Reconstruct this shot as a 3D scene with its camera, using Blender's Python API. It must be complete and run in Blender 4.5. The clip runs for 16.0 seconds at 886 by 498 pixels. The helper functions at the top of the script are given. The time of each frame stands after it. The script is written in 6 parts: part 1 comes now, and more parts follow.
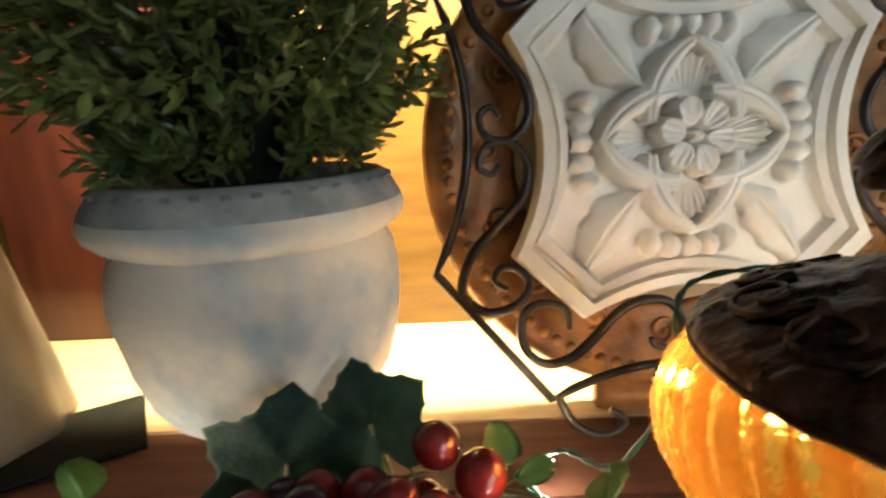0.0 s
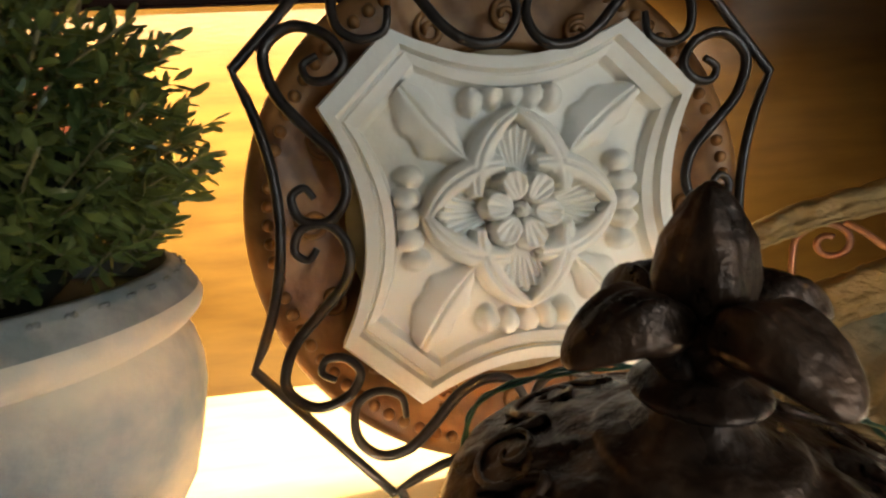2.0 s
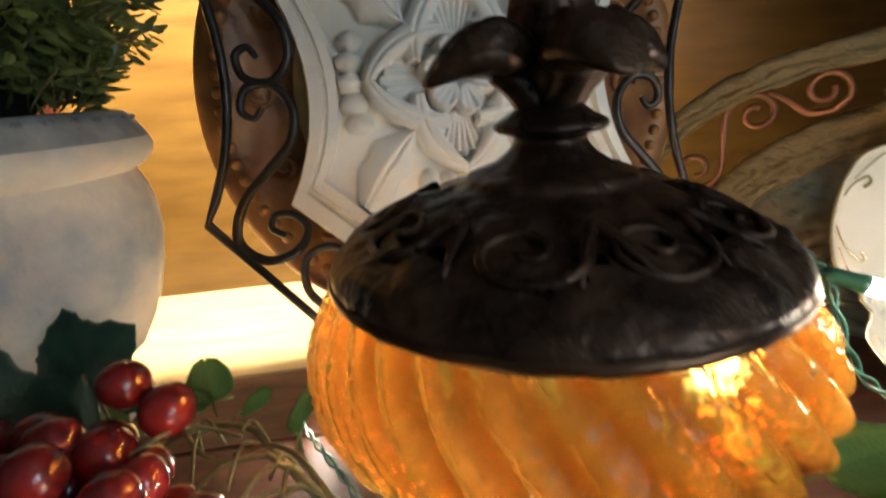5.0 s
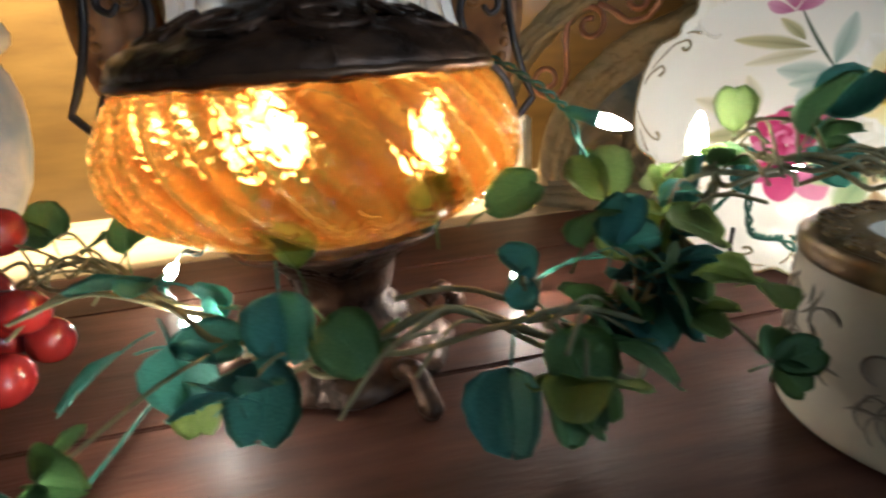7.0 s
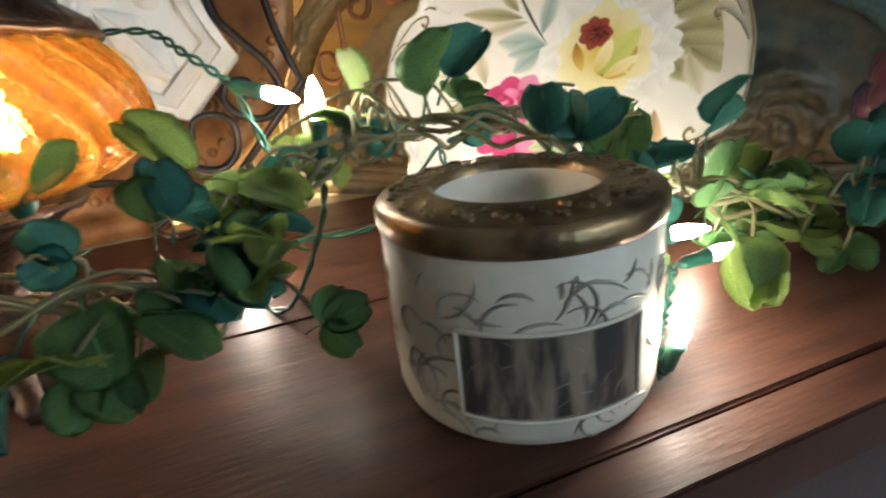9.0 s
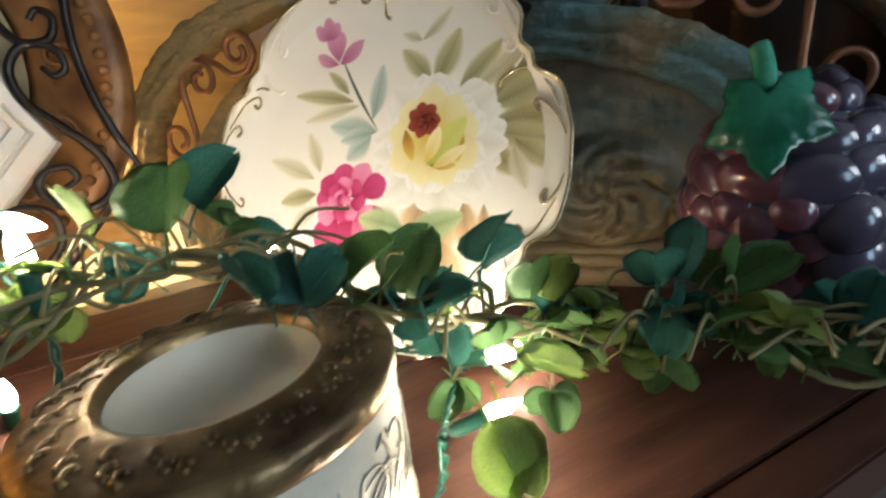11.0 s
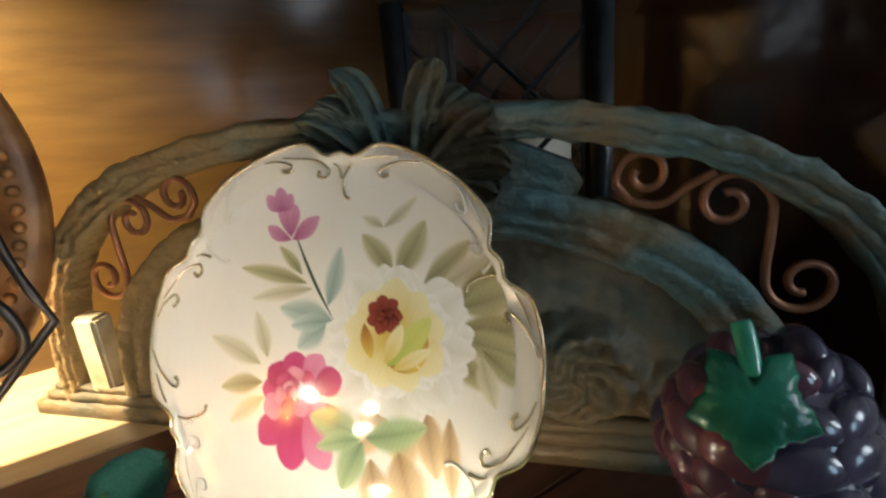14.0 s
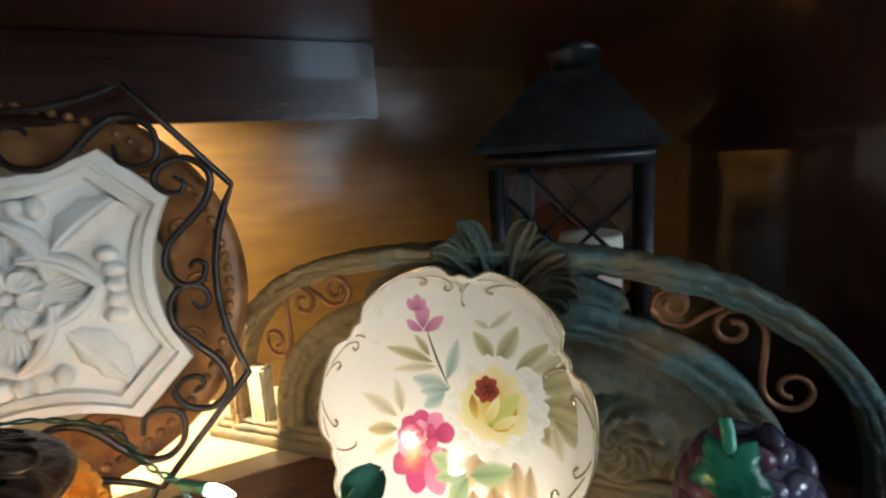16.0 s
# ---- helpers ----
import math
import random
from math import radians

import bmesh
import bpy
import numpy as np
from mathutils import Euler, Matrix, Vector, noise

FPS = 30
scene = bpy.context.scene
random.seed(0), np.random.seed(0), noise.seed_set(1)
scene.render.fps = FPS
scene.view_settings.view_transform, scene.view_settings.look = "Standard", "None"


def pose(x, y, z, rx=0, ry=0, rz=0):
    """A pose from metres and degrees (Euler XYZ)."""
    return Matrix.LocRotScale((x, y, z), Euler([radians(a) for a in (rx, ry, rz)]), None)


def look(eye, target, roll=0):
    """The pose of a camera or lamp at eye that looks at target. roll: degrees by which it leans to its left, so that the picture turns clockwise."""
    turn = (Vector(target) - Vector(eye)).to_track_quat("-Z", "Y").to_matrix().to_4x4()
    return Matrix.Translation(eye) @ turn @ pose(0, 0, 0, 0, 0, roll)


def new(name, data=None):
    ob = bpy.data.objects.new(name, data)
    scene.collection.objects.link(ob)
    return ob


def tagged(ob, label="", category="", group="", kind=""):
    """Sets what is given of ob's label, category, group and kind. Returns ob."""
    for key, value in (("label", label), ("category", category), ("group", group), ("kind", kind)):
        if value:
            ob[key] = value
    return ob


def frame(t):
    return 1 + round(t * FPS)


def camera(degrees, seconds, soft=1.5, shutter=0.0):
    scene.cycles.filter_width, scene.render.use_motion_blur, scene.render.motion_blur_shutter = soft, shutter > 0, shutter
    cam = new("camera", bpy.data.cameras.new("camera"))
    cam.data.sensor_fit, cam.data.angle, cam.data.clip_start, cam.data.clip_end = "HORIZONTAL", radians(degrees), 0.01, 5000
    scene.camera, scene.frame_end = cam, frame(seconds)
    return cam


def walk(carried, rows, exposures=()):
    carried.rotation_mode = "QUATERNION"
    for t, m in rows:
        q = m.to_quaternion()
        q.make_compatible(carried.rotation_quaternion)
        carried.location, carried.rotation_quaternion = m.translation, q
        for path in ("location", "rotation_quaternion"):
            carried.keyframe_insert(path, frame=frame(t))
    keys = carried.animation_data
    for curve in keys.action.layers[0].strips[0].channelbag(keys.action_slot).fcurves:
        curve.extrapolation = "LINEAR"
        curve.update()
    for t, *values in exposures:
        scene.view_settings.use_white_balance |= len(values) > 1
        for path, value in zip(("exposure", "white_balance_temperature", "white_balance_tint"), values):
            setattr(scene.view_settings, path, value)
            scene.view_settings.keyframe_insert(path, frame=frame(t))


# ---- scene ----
cam = camera(83.8, 16.0, soft=2.2, shutter=0.5)
METRES, EYE, TILT, LEAN, TURN = 1.0, 0.234, -14.5, 2.5, 0.0
ROWS = [
    (0.0, 0.0, 0.0, 0.0, 0.0, 0.0, -0.0),
    (0.5, 0.0272, 0.003, 0.0148, -2.14, 0.6, 0.53),
    (1.0, 0.049, 0.0009, 0.0281, -3.48, 1.22, 1.06),
    (1.5, 0.0726, 0.0038, 0.0415, -4.97, 1.52, 1.97),
    (2.0, 0.082, 0.0192, 0.0501, -6.66, 0.83, 2.72),
    (2.5, 0.0626, 0.0542, 0.0687, -8.83, -0.78, 3.28),
    (3.0, 0.0618, 0.0791, 0.0779, -10.53, -2.22, 3.56),
    (5.5, 0.1214, -0.0331, -0.0554, -6.97, -3.9, 3.35),
    (6.0, 0.1257, -0.0478, -0.0775, -7.76, -4.68, 3.48),
    (6.5, 0.1463, -0.0554, -0.0882, -9.12, -5.41, 4.0),
    (7.0, 0.1827, -0.068, -0.0994, -11.65, -5.9, 4.55),
    (7.5, 0.2243, -0.0762, -0.1035, -14.74, -6.29, 5.29),
    (8.0, 0.2558, -0.084, -0.1067, -17.68, -6.75, 6.27),
    (8.5, 0.2824, -0.0868, -0.1118, -19.42, -6.85, 7.12),
    (9.0, 0.3167, -0.097, -0.1276, -19.15, -6.74, 8.31),
    (11.5, 0.4277, -0.0975, -0.0798, -26.09, -4.63, 11.62),
    (12.0, 0.4458, -0.1025, -0.0666, -28.21, -4.63, 12.16),
    (12.5, 0.4582, -0.0939, -0.0606, -29.83, -4.84, 12.38),
    (13.0, 0.4491, -0.0857, -0.0438, -30.24, -4.75, 12.24),
    (13.5, 0.444, -0.0773, -0.0235, -30.22, -4.14, 11.5),
    (14.0, 0.4318, -0.0747, 0.0024, -29.99, -2.97, 10.25),
    (14.5, 0.4117, -0.0733, 0.0189, -29.1, -1.6, 9.02),
    (15.0, 0.3928, -0.0796, 0.0283, -27.64, -0.06, 8.23),
    (15.5, 0.3697, -0.1142, 0.0385, -25.72, 1.96, 7.66),
    (16.0, 0.3444, -0.1832, 0.0496, -23.82, 3.8, 7.06),
]
EXPO = [(0.0, 0.95, 6700, 10), (1.0, 0.84, 6800, 10), (3.0, 0.70, 7400, 10), (5.5, 0.36, 5900, 10), (7.0, 0.46, 5600, 10), (9.0, 0.80, 6000, 10), (12.0, 0.74, 6300, 10), (14.0, 0.48, 6300, 10), (16.0, 0.76, 6100, 10)]
walk(cam, [(t, pose(0, 0, EYE, TILT, LEAN, TURN) @ pose(METRES * x, METRES * y, METRES * z, 90 + pitch, roll, yaw)) for t, x, y, z, yaw, pitch, roll in ROWS], EXPO)

# ---- world and lights ----
world = bpy.data.worlds.new("world")
scene.world = world
world.use_nodes = True
wn = world.node_tree.nodes
sky = wn.new("ShaderNodeTexSky")
sky.sky_type, sky.sun_disc = "NISHITA", False
sky.sun_elevation, sky.sun_rotation = radians(12), radians(200)
world.node_tree.links.new(sky.outputs[0], wn["Background"].inputs[0])
wn["Background"].inputs[1].default_value = 0.06


def area(name, m, sx, sy, power, color):
    d = bpy.data.lights.new(name, "AREA")
    d.shape, d.size, d.size_y, d.energy, d.color = "RECTANGLE", sx, sy, power, color
    ob = new(name, d)
    ob.matrix_world = m
    return ob


STRIP_Y, STRIP_Z = 0.440, 0.432
area("strip_light_lamp", look((-0.02, STRIP_Y, STRIP_Z), (-0.02, STRIP_Y + 0.012, 0.0)), 0.66, 0.012, 17.0, (1.0, 0.78, 0.46)).data.spread = radians(150)
# daylight at the two windows behind the camera; the second window is unseen, added to carry most of it
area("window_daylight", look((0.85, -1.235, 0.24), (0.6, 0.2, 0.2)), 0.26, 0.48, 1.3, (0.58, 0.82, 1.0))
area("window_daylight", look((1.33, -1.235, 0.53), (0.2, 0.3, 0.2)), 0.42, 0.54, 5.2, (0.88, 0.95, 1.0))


# ---- materials ----
def mat(name, col, col2=None, rough=0.5, metal=0.0, scale=40.0, bump=0.0, bscale=None, stretch=(1, 1, 1), spec=0.5,
        vary=0.0, coat=0.0, trans=0.0, ior=1.45, lo=0.35, hi=0.65, sub=0.0, rvar=0.0, depth=0.002, coat_rough=0.06):
    m = bpy.data.materials.new(name)
    m.use_nodes = True
    nt = m.node_tree
    b = nt.nodes["Principled BSDF"]
    L = nt.links.new
    col2 = col2 or tuple(c * 0.75 for c in col)
    tc = nt.nodes.new("ShaderNodeTexCoord")
    mp = nt.nodes.new("ShaderNodeMapping")
    mp.inputs["Scale"].default_value = stretch
    L(tc.outputs["Object"], mp.inputs[0])
    nz = nt.nodes.new("ShaderNodeTexNoise")
    nz.inputs["Scale"].default_value, nz.inputs["Detail"].default_value = scale, 6
    L(mp.outputs[0], nz.inputs[0])
    rp = nt.nodes.new("ShaderNodeValToRGB")
    rp.color_ramp.elements[0].position, rp.color_ramp.elements[1].position = lo, hi
    rp.color_ramp.elements[0].color, rp.color_ramp.elements[1].color = (*col2, 1), (*col, 1)
    L(nz.outputs[0], rp.inputs[0])
    out = rp.outputs[0]
    if vary:
        oi = nt.nodes.new("ShaderNodeObjectInfo")
        gi = nt.nodes.new("ShaderNodeNewGeometry")
        ad = nt.nodes.new("ShaderNodeMath")
        ad.operation = "ADD"
        L(oi.outputs["Random"], ad.inputs[0])
        L(gi.outputs["Random Per Island"], ad.inputs[1])
        mr = nt.nodes.new("ShaderNodeMapRange")
        mr.inputs["From Max"].default_value = 2.0
        mr.inputs["To Min"].default_value, mr.inputs["To Max"].default_value = 1 - vary, 1 + vary
        L(ad.outputs[0], mr.inputs[0])
        hs = nt.nodes.new("ShaderNodeHueSaturation")
        L(mr.outputs[0], hs.inputs["Value"])
        L(out, hs.inputs["Color"])
        out = hs.outputs[0]
    L(out, b.inputs["Base Color"])
    if rvar:
        rr = nt.nodes.new("ShaderNodeMapRange")
        rr.inputs["To Min"].default_value, rr.inputs["To Max"].default_value = max(0.02, rough - rvar), rough + rvar
        L(nz.outputs[0], rr.inputs[0])
        L(rr.outputs[0], b.inputs["Roughness"])
    else:
        b.inputs["Roughness"].default_value = rough
    b.inputs["Metallic"].default_value = metal
    b.inputs["Specular IOR Level"].default_value = spec
    b.inputs["Coat Weight"].default_value = coat
    b.inputs["Coat Roughness"].default_value = coat_rough
    b.inputs["Transmission Weight"].default_value = trans
    b.inputs["IOR"].default_value = ior
    if sub:
        b.inputs["Subsurface Weight"].default_value = sub
        b.inputs["Subsurface Scale"].default_value = 0.004
    if bump:
        n2 = nt.nodes.new("ShaderNodeTexNoise")
        n2.inputs["Scale"].default_value, n2.inputs["Detail"].default_value = bscale or scale * 3, 8
        L(mp.outputs[0], n2.inputs[0])
        bp = nt.nodes.new("ShaderNodeBump")
        bp.inputs["Strength"].default_value, bp.inputs["Distance"].default_value = bump, depth
        L(n2.outputs[0], bp.inputs["Height"])
        L(bp.outputs[0], b.inputs["Normal"])
    return m


def glow(name, col, strength):
    m = bpy.data.materials.new(name)
    m.use_nodes = True
    b = m.node_tree.nodes["Principled BSDF"]
    b.inputs["Base Color"].default_value = (*col, 1)
    b.inputs["Emission Color"].default_value = (*col, 1)
    b.inputs["Emission Strength"].default_value = strength
    return m


WOOD_PANEL = mat("oak_panel", (0.110, 0.066, 0.017), (0.050, 0.025, 0.0065), rough=0.33, scale=9, stretch=(1.2, 1, 7), bump=0.12, bscale=60, coat=0.18, coat_rough=0.12, lo=0.15, hi=0.8)
WOOD_DARK = mat("mahogany", (0.042, 0.011, 0.006), (0.024, 0.0065, 0.004), rough=0.32, scale=10, stretch=(6, 6, 1), bump=0.06, bscale=70, coat=0.7, coat_rough=0.07)
WOOD_BEAM = mat("valance_wood", (0.034, 0.012, 0.010), (0.022, 0.008, 0.006), rough=0.22, scale=10, stretch=(1, 6, 8), bump=0.08, bscale=70, coat=0.4)
WOOD_SHELF = mat("shelf_board_wood", (0.092, 0.038, 0.024), (0.038, 0.015, 0.009), rough=0.5, spec=0.28, scale=8, stretch=(1.5, 9, 1), bump=0.2, bscale=50, coat=0.04, coat_rough=0.25, lo=0.3, hi=0.7, vary=0.08)
# cream tone stands in for the strip light's pool on the back planks
LIT_BOARD = mat("strip_lit_board", (0.38, 0.305, 0.19), (0.30, 0.23, 0.135), rough=0.3, scale=8, stretch=(1.5, 9, 1), bump=0.06, bscale=60, coat=0.3, coat_rough=0.2, lo=0.3, hi=0.7)
PLASTER = mat("white_plaster", (0.78, 0.77, 0.72), (0.64, 0.58, 0.46), rough=0.72, scale=11, bump=0.3, bscale=160, lo=0.26, hi=0.52)
PLASTER_AGED = mat("gilt_wear", (0.55, 0.42, 0.22), (0.7, 0.62, 0.45), rough=0.7, scale=40, bump=0.2)
IRON = mat("wrought_iron", (0.06, 0.052, 0.048), (0.03, 0.026, 0.024), rough=0.32, metal=0.75, scale=60, bump=0.3, bscale=220)
TRAY = mat("carved_tray_wood", (0.40, 0.19, 0.065), (0.14, 0.058, 0.022), rough=0.42, scale=25, bump=0.4, bscale=90, metal=0.15)
TRAY_BACK = mat("pale_tray_ground", (0.55, 0.46, 0.28), (0.34, 0.25, 0.13), rough=0.5, scale=22, bump=0.4, bscale=90)
STONE_POT = mat("whitewashed_stone", (0.66, 0.59, 0.48), (0.30, 0.34, 0.36), rough=0.85, scale=13, bump=0.9, bscale=80, lo=0.38, hi=0.57)
STONE_RIM = mat("grey_stone_rim", (0.20, 0.22, 0.215), (0.36, 0.35, 0.33), rough=0.9, scale=50, bump=0.6, bscale=160)
STONE_GROOVE = mat("grey_stone_pattern", (0.15, 0.16, 0.16), (0.24, 0.24, 0.23), rough=0.9, scale=50, bump=0.5, bscale=160)
BRONZE = mat("dark_bronze", (0.150, 0.082, 0.048), (0.042, 0.025, 0.017), rough=0.30, metal=0.6, scale=45, bump=0.8, bscale=95, rvar=0.14, depth=0.004, lo=0.42, hi=0.7)
BRONZE_WARM = mat("rubbed_bronze", (0.20, 0.11, 0.06), (0.06, 0.035, 0.022), rough=0.35, metal=0.8, scale=30, bump=0.3, bscale=120)
COPPER = mat("copper_wire", (0.36, 0.17, 0.09), (0.22, 0.10, 0.06), rough=0.4, metal=0.6, scale=50, bump=0.2)
VERDIGRIS = mat("verdigris_resin", (0.085, 0.150, 0.145), (0.150, 0.115, 0.062), rough=0.55, scale=13, bump=1.0, bscale=70, stretch=(1, 1, 1.6), lo=0.40, hi=0.56, depth=0.007)


def strip_warmth(m, lit_gold):
    """Mixes a golden bronze into the verdigris towards the object's -x end, in ragged blotches: the strip light's
    warmth put into the colour.
    """
    nt = m.node_tree
    b = nt.nodes["Principled BSDF"]
    src = b.inputs["Base Color"].links[0].from_socket
    tc = nt.nodes.new("ShaderNodeTexCoord")
    sx = nt.nodes.new("ShaderNodeSeparateXYZ")
    nt.links.new(tc.outputs["Object"], sx.inputs[0])
    nz = nt.nodes.new("ShaderNodeTexNoise")
    nz.inputs["Scale"].default_value, nz.inputs["Detail"].default_value = 22, 6
    nt.links.new(tc.outputs["Object"], nz.inputs[0])
    ma = nt.nodes.new("ShaderNodeMath")
    ma.operation = "MULTIPLY_ADD"
    ma.inputs[1].default_value = 3.2
    nt.links.new(sx.outputs[0], ma.inputs[0])
    nt.links.new(nz.outputs[0], ma.inputs[2])
    rp = nt.nodes.new("ShaderNodeValToRGB")
    rp.color_ramp.elements[0].position, rp.color_ramp.elements[1].position = 0.15, 0.55
    rp.color_ramp.elements[0].color, rp.color_ramp.elements[1].color = (1, 1, 1, 1), (0, 0, 0, 1)
    nt.links.new(ma.outputs[0], rp.inputs[0])
    mx = nt.nodes.new("ShaderNodeMix")
    mx.data_type = "RGBA"
    nt.links.new(rp.outputs[0], mx.inputs["Factor"])
    nt.links.new(src, mx.inputs["A"])
    mx.inputs["B"].default_value = (*lit_gold, 1)
    nt.links.new(mx.outputs["Result"], b.inputs["Base Color"])
    return m


# golden -x end stands in for the strip light's warm glow there
strip_warmth(VERDIGRIS, (0.20, 0.145, 0.065))
# pale tone is the strip light's brightness on the pilaster, put into colour
STRIP_LIT = mat("strip_lit_resin", (0.56, 0.53, 0.42), (0.36, 0.30, 0.18), rough=0.7, scale=40, bump=0.6)
VERDIGRIS_BROWN = mat("bronzed_resin", (0.17, 0.115, 0.052), (0.045, 0.062, 0.052), rough=0.5, scale=14, bump=0.8, bscale=60, depth=0.006)
PORCELAIN = mat("glazed_porcelain", (0.82, 0.80, 0.74), (0.78, 0.74, 0.64), rough=0.12, scale=9, coat=0.6)
GOLD = mat("gilt_line", (0.86, 0.78, 0.56), (0.50, 0.40, 0.22), rough=0.2, metal=0.9, scale=90)
JAR_BODY = mat("ivory_crackle", (0.76, 0.70, 0.56), (0.58, 0.53, 0.42), rough=0.55, scale=24, bump=0.25, bscale=140)
JAR_LINE = mat("engraved_line", (0.20, 0.175, 0.135), (0.42, 0.38, 0.31), rough=0.7, scale=80)
JAR_GILT = mat("antique_gilt", (0.36, 0.25, 0.12), (0.10, 0.065, 0.035), rough=0.38, metal=0.75, scale=45, bump=0.5, bscale=150)
WAX = mat("cream_wax", (0.80, 0.74, 0.60), (0.74, 0.68, 0.55), rough=0.5, scale=20, sub=0.1)
PURPLE = mat("plum_glaze", (0.070, 0.060, 0.110), (0.032, 0.026, 0.052), rough=0.24, scale=16, coat=0.7)
PLUM_RED = mat("plum_red_glaze", (0.17, 0.050, 0.060), (0.08, 0.034, 0.06), rough=0.16, scale=16, coat=0.7)
GREEN_GLAZE = mat("green_glaze", (0.045, 0.42, 0.27), (0.012, 0.15, 0.085), rough=0.14, scale=26, coat=0.8, bump=0.7, bscale=55, depth=0.005)
IVY = [mat("ivy_leaf", (0.17, 0.31, 0.11), (0.085, 0.19, 0.07), rough=0.5, scale=45, bump=0.3, bscale=150, vary=0.35),
       mat("ivy_leaf_teal", (0.10, 0.31, 0.25), (0.05, 0.19, 0.15), rough=0.5, scale=45, bump=0.3, bscale=150, vary=0.35),
       mat("ivy_leaf_lime", (0.32, 0.43, 0.14), (0.20, 0.29, 0.08), rough=0.5, scale=45, bump=0.3, bscale=150, vary=0.3)]
STEM = mat("twine_stem", (0.24, 0.21, 0.10), (0.11, 0.11, 0.045), rough=0.6, scale=60, bump=0.3)
GRAPE_RED = mat("red_grape_skin", (0.34, 0.024, 0.018), (0.11, 0.008, 0.013), rough=0.24, scale=35, coat=0.5, sub=0.25, vary=0.25)
GRAPE_DARK = mat("dark_grape_skin", (0.09, 0.018, 0.035), (0.045, 0.012, 0.025), rough=0.2, scale=35, coat=0.5, vary=0.25)
CLOTH_LEAF = mat("fabric_leaf", (0.055, 0.125, 0.085), (0.03, 0.075, 0.055), rough=0.75, scale=50, bump=0.4, bscale=300)
BOX_LEAF = mat("boxwood_leaf", (0.20, 0.25, 0.070), (0.060, 0.105, 0.034), rough=0.33, scale=60, vary=0.5)
for _m in IVY + [BOX_LEAF]:
    _nt = _m.node_tree
    _pb = _nt.nodes["Principled BSDF"]
    _tl = _nt.nodes.new("ShaderNodeBsdfTranslucent")
    _src = _pb.inputs["Base Color"].links[0].from_socket
    _nt.links.new(_src, _tl.inputs[0])
    _ms = _nt.nodes.new("ShaderNodeMixShader")
    _ms.inputs[0].default_value = 0.38
    _nt.links.new(_pb.outputs[0], _ms.inputs[1])
    _nt.links.new(_tl.outputs[0], _ms.inputs[2])
    _nt.links.new(_ms.outputs[0], _nt.nodes["Material Output"].inputs[0])
# near-black for the bush's inner shade, the soil and the wick
BOX_DARK = mat("shade_core_soil_wick", (0.012, 0.02, 0.01), (0.006, 0.01, 0.006), rough=0.9, scale=40)
BLACK_METAL = mat("black_lantern_metal", (0.030, 0.033, 0.038), (0.014, 0.016, 0.019), rough=0.36, metal=0.5, scale=50, bump=0.2)
SOCKET = mat("green_socket", (0.02, 0.11, 0.075), (0.014, 0.07, 0.05), rough=0.4, scale=60)
BULB = glow("lit_bulb", (1.0, 0.86, 0.66), 150.0)
BULB_BOWL = glow("lit_bulb_bright", (1.0, 0.86, 0.62), 80.0)
WALLPAINT = mat("room_wall_paint", (0.74, 0.69, 0.63), (0.68, 0.63, 0.58), rough=0.8, scale=4, bump=0.1)
CARPET = mat("room_carpet", (0.50, 0.48, 0.46), (0.40, 0.38, 0.37), rough=0.95, scale=30, bump=0.5)
CEIL = mat("room_ceiling_paint", (0.72, 0.71, 0.69), rough=0.85, scale=5)
SLATE = mat("dark_cover", (0.012, 0.013, 0.012), (0.007, 0.008, 0.007), rough=0.9, spec=0.08, scale=30, bump=0.2)
# cream glaze darkened: the shade on the bell is put into its colour
SHADED_CERAMIC = mat("shaded_ceramic", (0.13, 0.11, 0.08), (0.07, 0.067, 0.058), rough=0.35, scale=9, lo=0.35, hi=0.6)

amber = bpy.data.materials.new("amber_glass")
amber.use_nodes = True
_nt = amber.node_tree
_b = _nt.nodes["Principled BSDF"]
_b.inputs["Base Color"].default_value = (1.0, 0.68, 0.25, 1)
_b.inputs["Transmission Weight"].default_value = 1.0
_b.inputs["Roughness"].default_value = 0.16
_b.inputs["IOR"].default_value = 1.26
_n = _nt.nodes.new("ShaderNodeTexVoronoi")
_n.inputs["Scale"].default_value = 210
_t = _nt.nodes.new("ShaderNodeTexCoord")
_nt.links.new(_t.outputs["Object"], _n.inputs[0])
_p = _nt.nodes.new("ShaderNodeBump")
_p.inputs["Strength"].default_value, _p.inputs["Distance"].default_value = 0.45, 0.002
_nt.links.new(_n.outputs[0], _p.inputs["Height"])
_nt.links.new(_p.outputs[0], _b.inputs["Normal"])
_tr = _nt.nodes.new("ShaderNodeBsdfTranslucent")
_tr.inputs[0].default_value = (0.92, 0.50, 0.11, 1)
_mx = _nt.nodes.new("ShaderNodeMixShader")
_mx.inputs[0].default_value = 0.07
_nt.links.new(_b.outputs[0], _mx.inputs[1])
_nt.links.new(_tr.outputs[0], _mx.inputs[2])
_nt.links.new(_mx.outputs[0], _nt.nodes["Material Output"].inputs[0])
# glass absorption at the ribs, put into the surface tint: paler crests, deeper amber grooves
_at = _nt.nodes.new("ShaderNodeAttribute")
_at.attribute_name = "rib"
_rp = _nt.nodes.new("ShaderNodeValToRGB")
_rp.color_ramp.elements[0].color, _rp.color_ramp.elements[1].color = (0.58, 0.155, 0.010, 1), (0.97, 0.60, 0.17, 1)
_nt.links.new(_at.outputs["Fac"], _rp.inputs[0])
_nt.links.new(_rp.outputs[0], _b.inputs["Base Color"])
clear = mat("clear_pane", (0.95, 0.97, 1.0), (0.93, 0.95, 0.97), rough=0.03, trans=1.0, ior=1.5, scale=5)


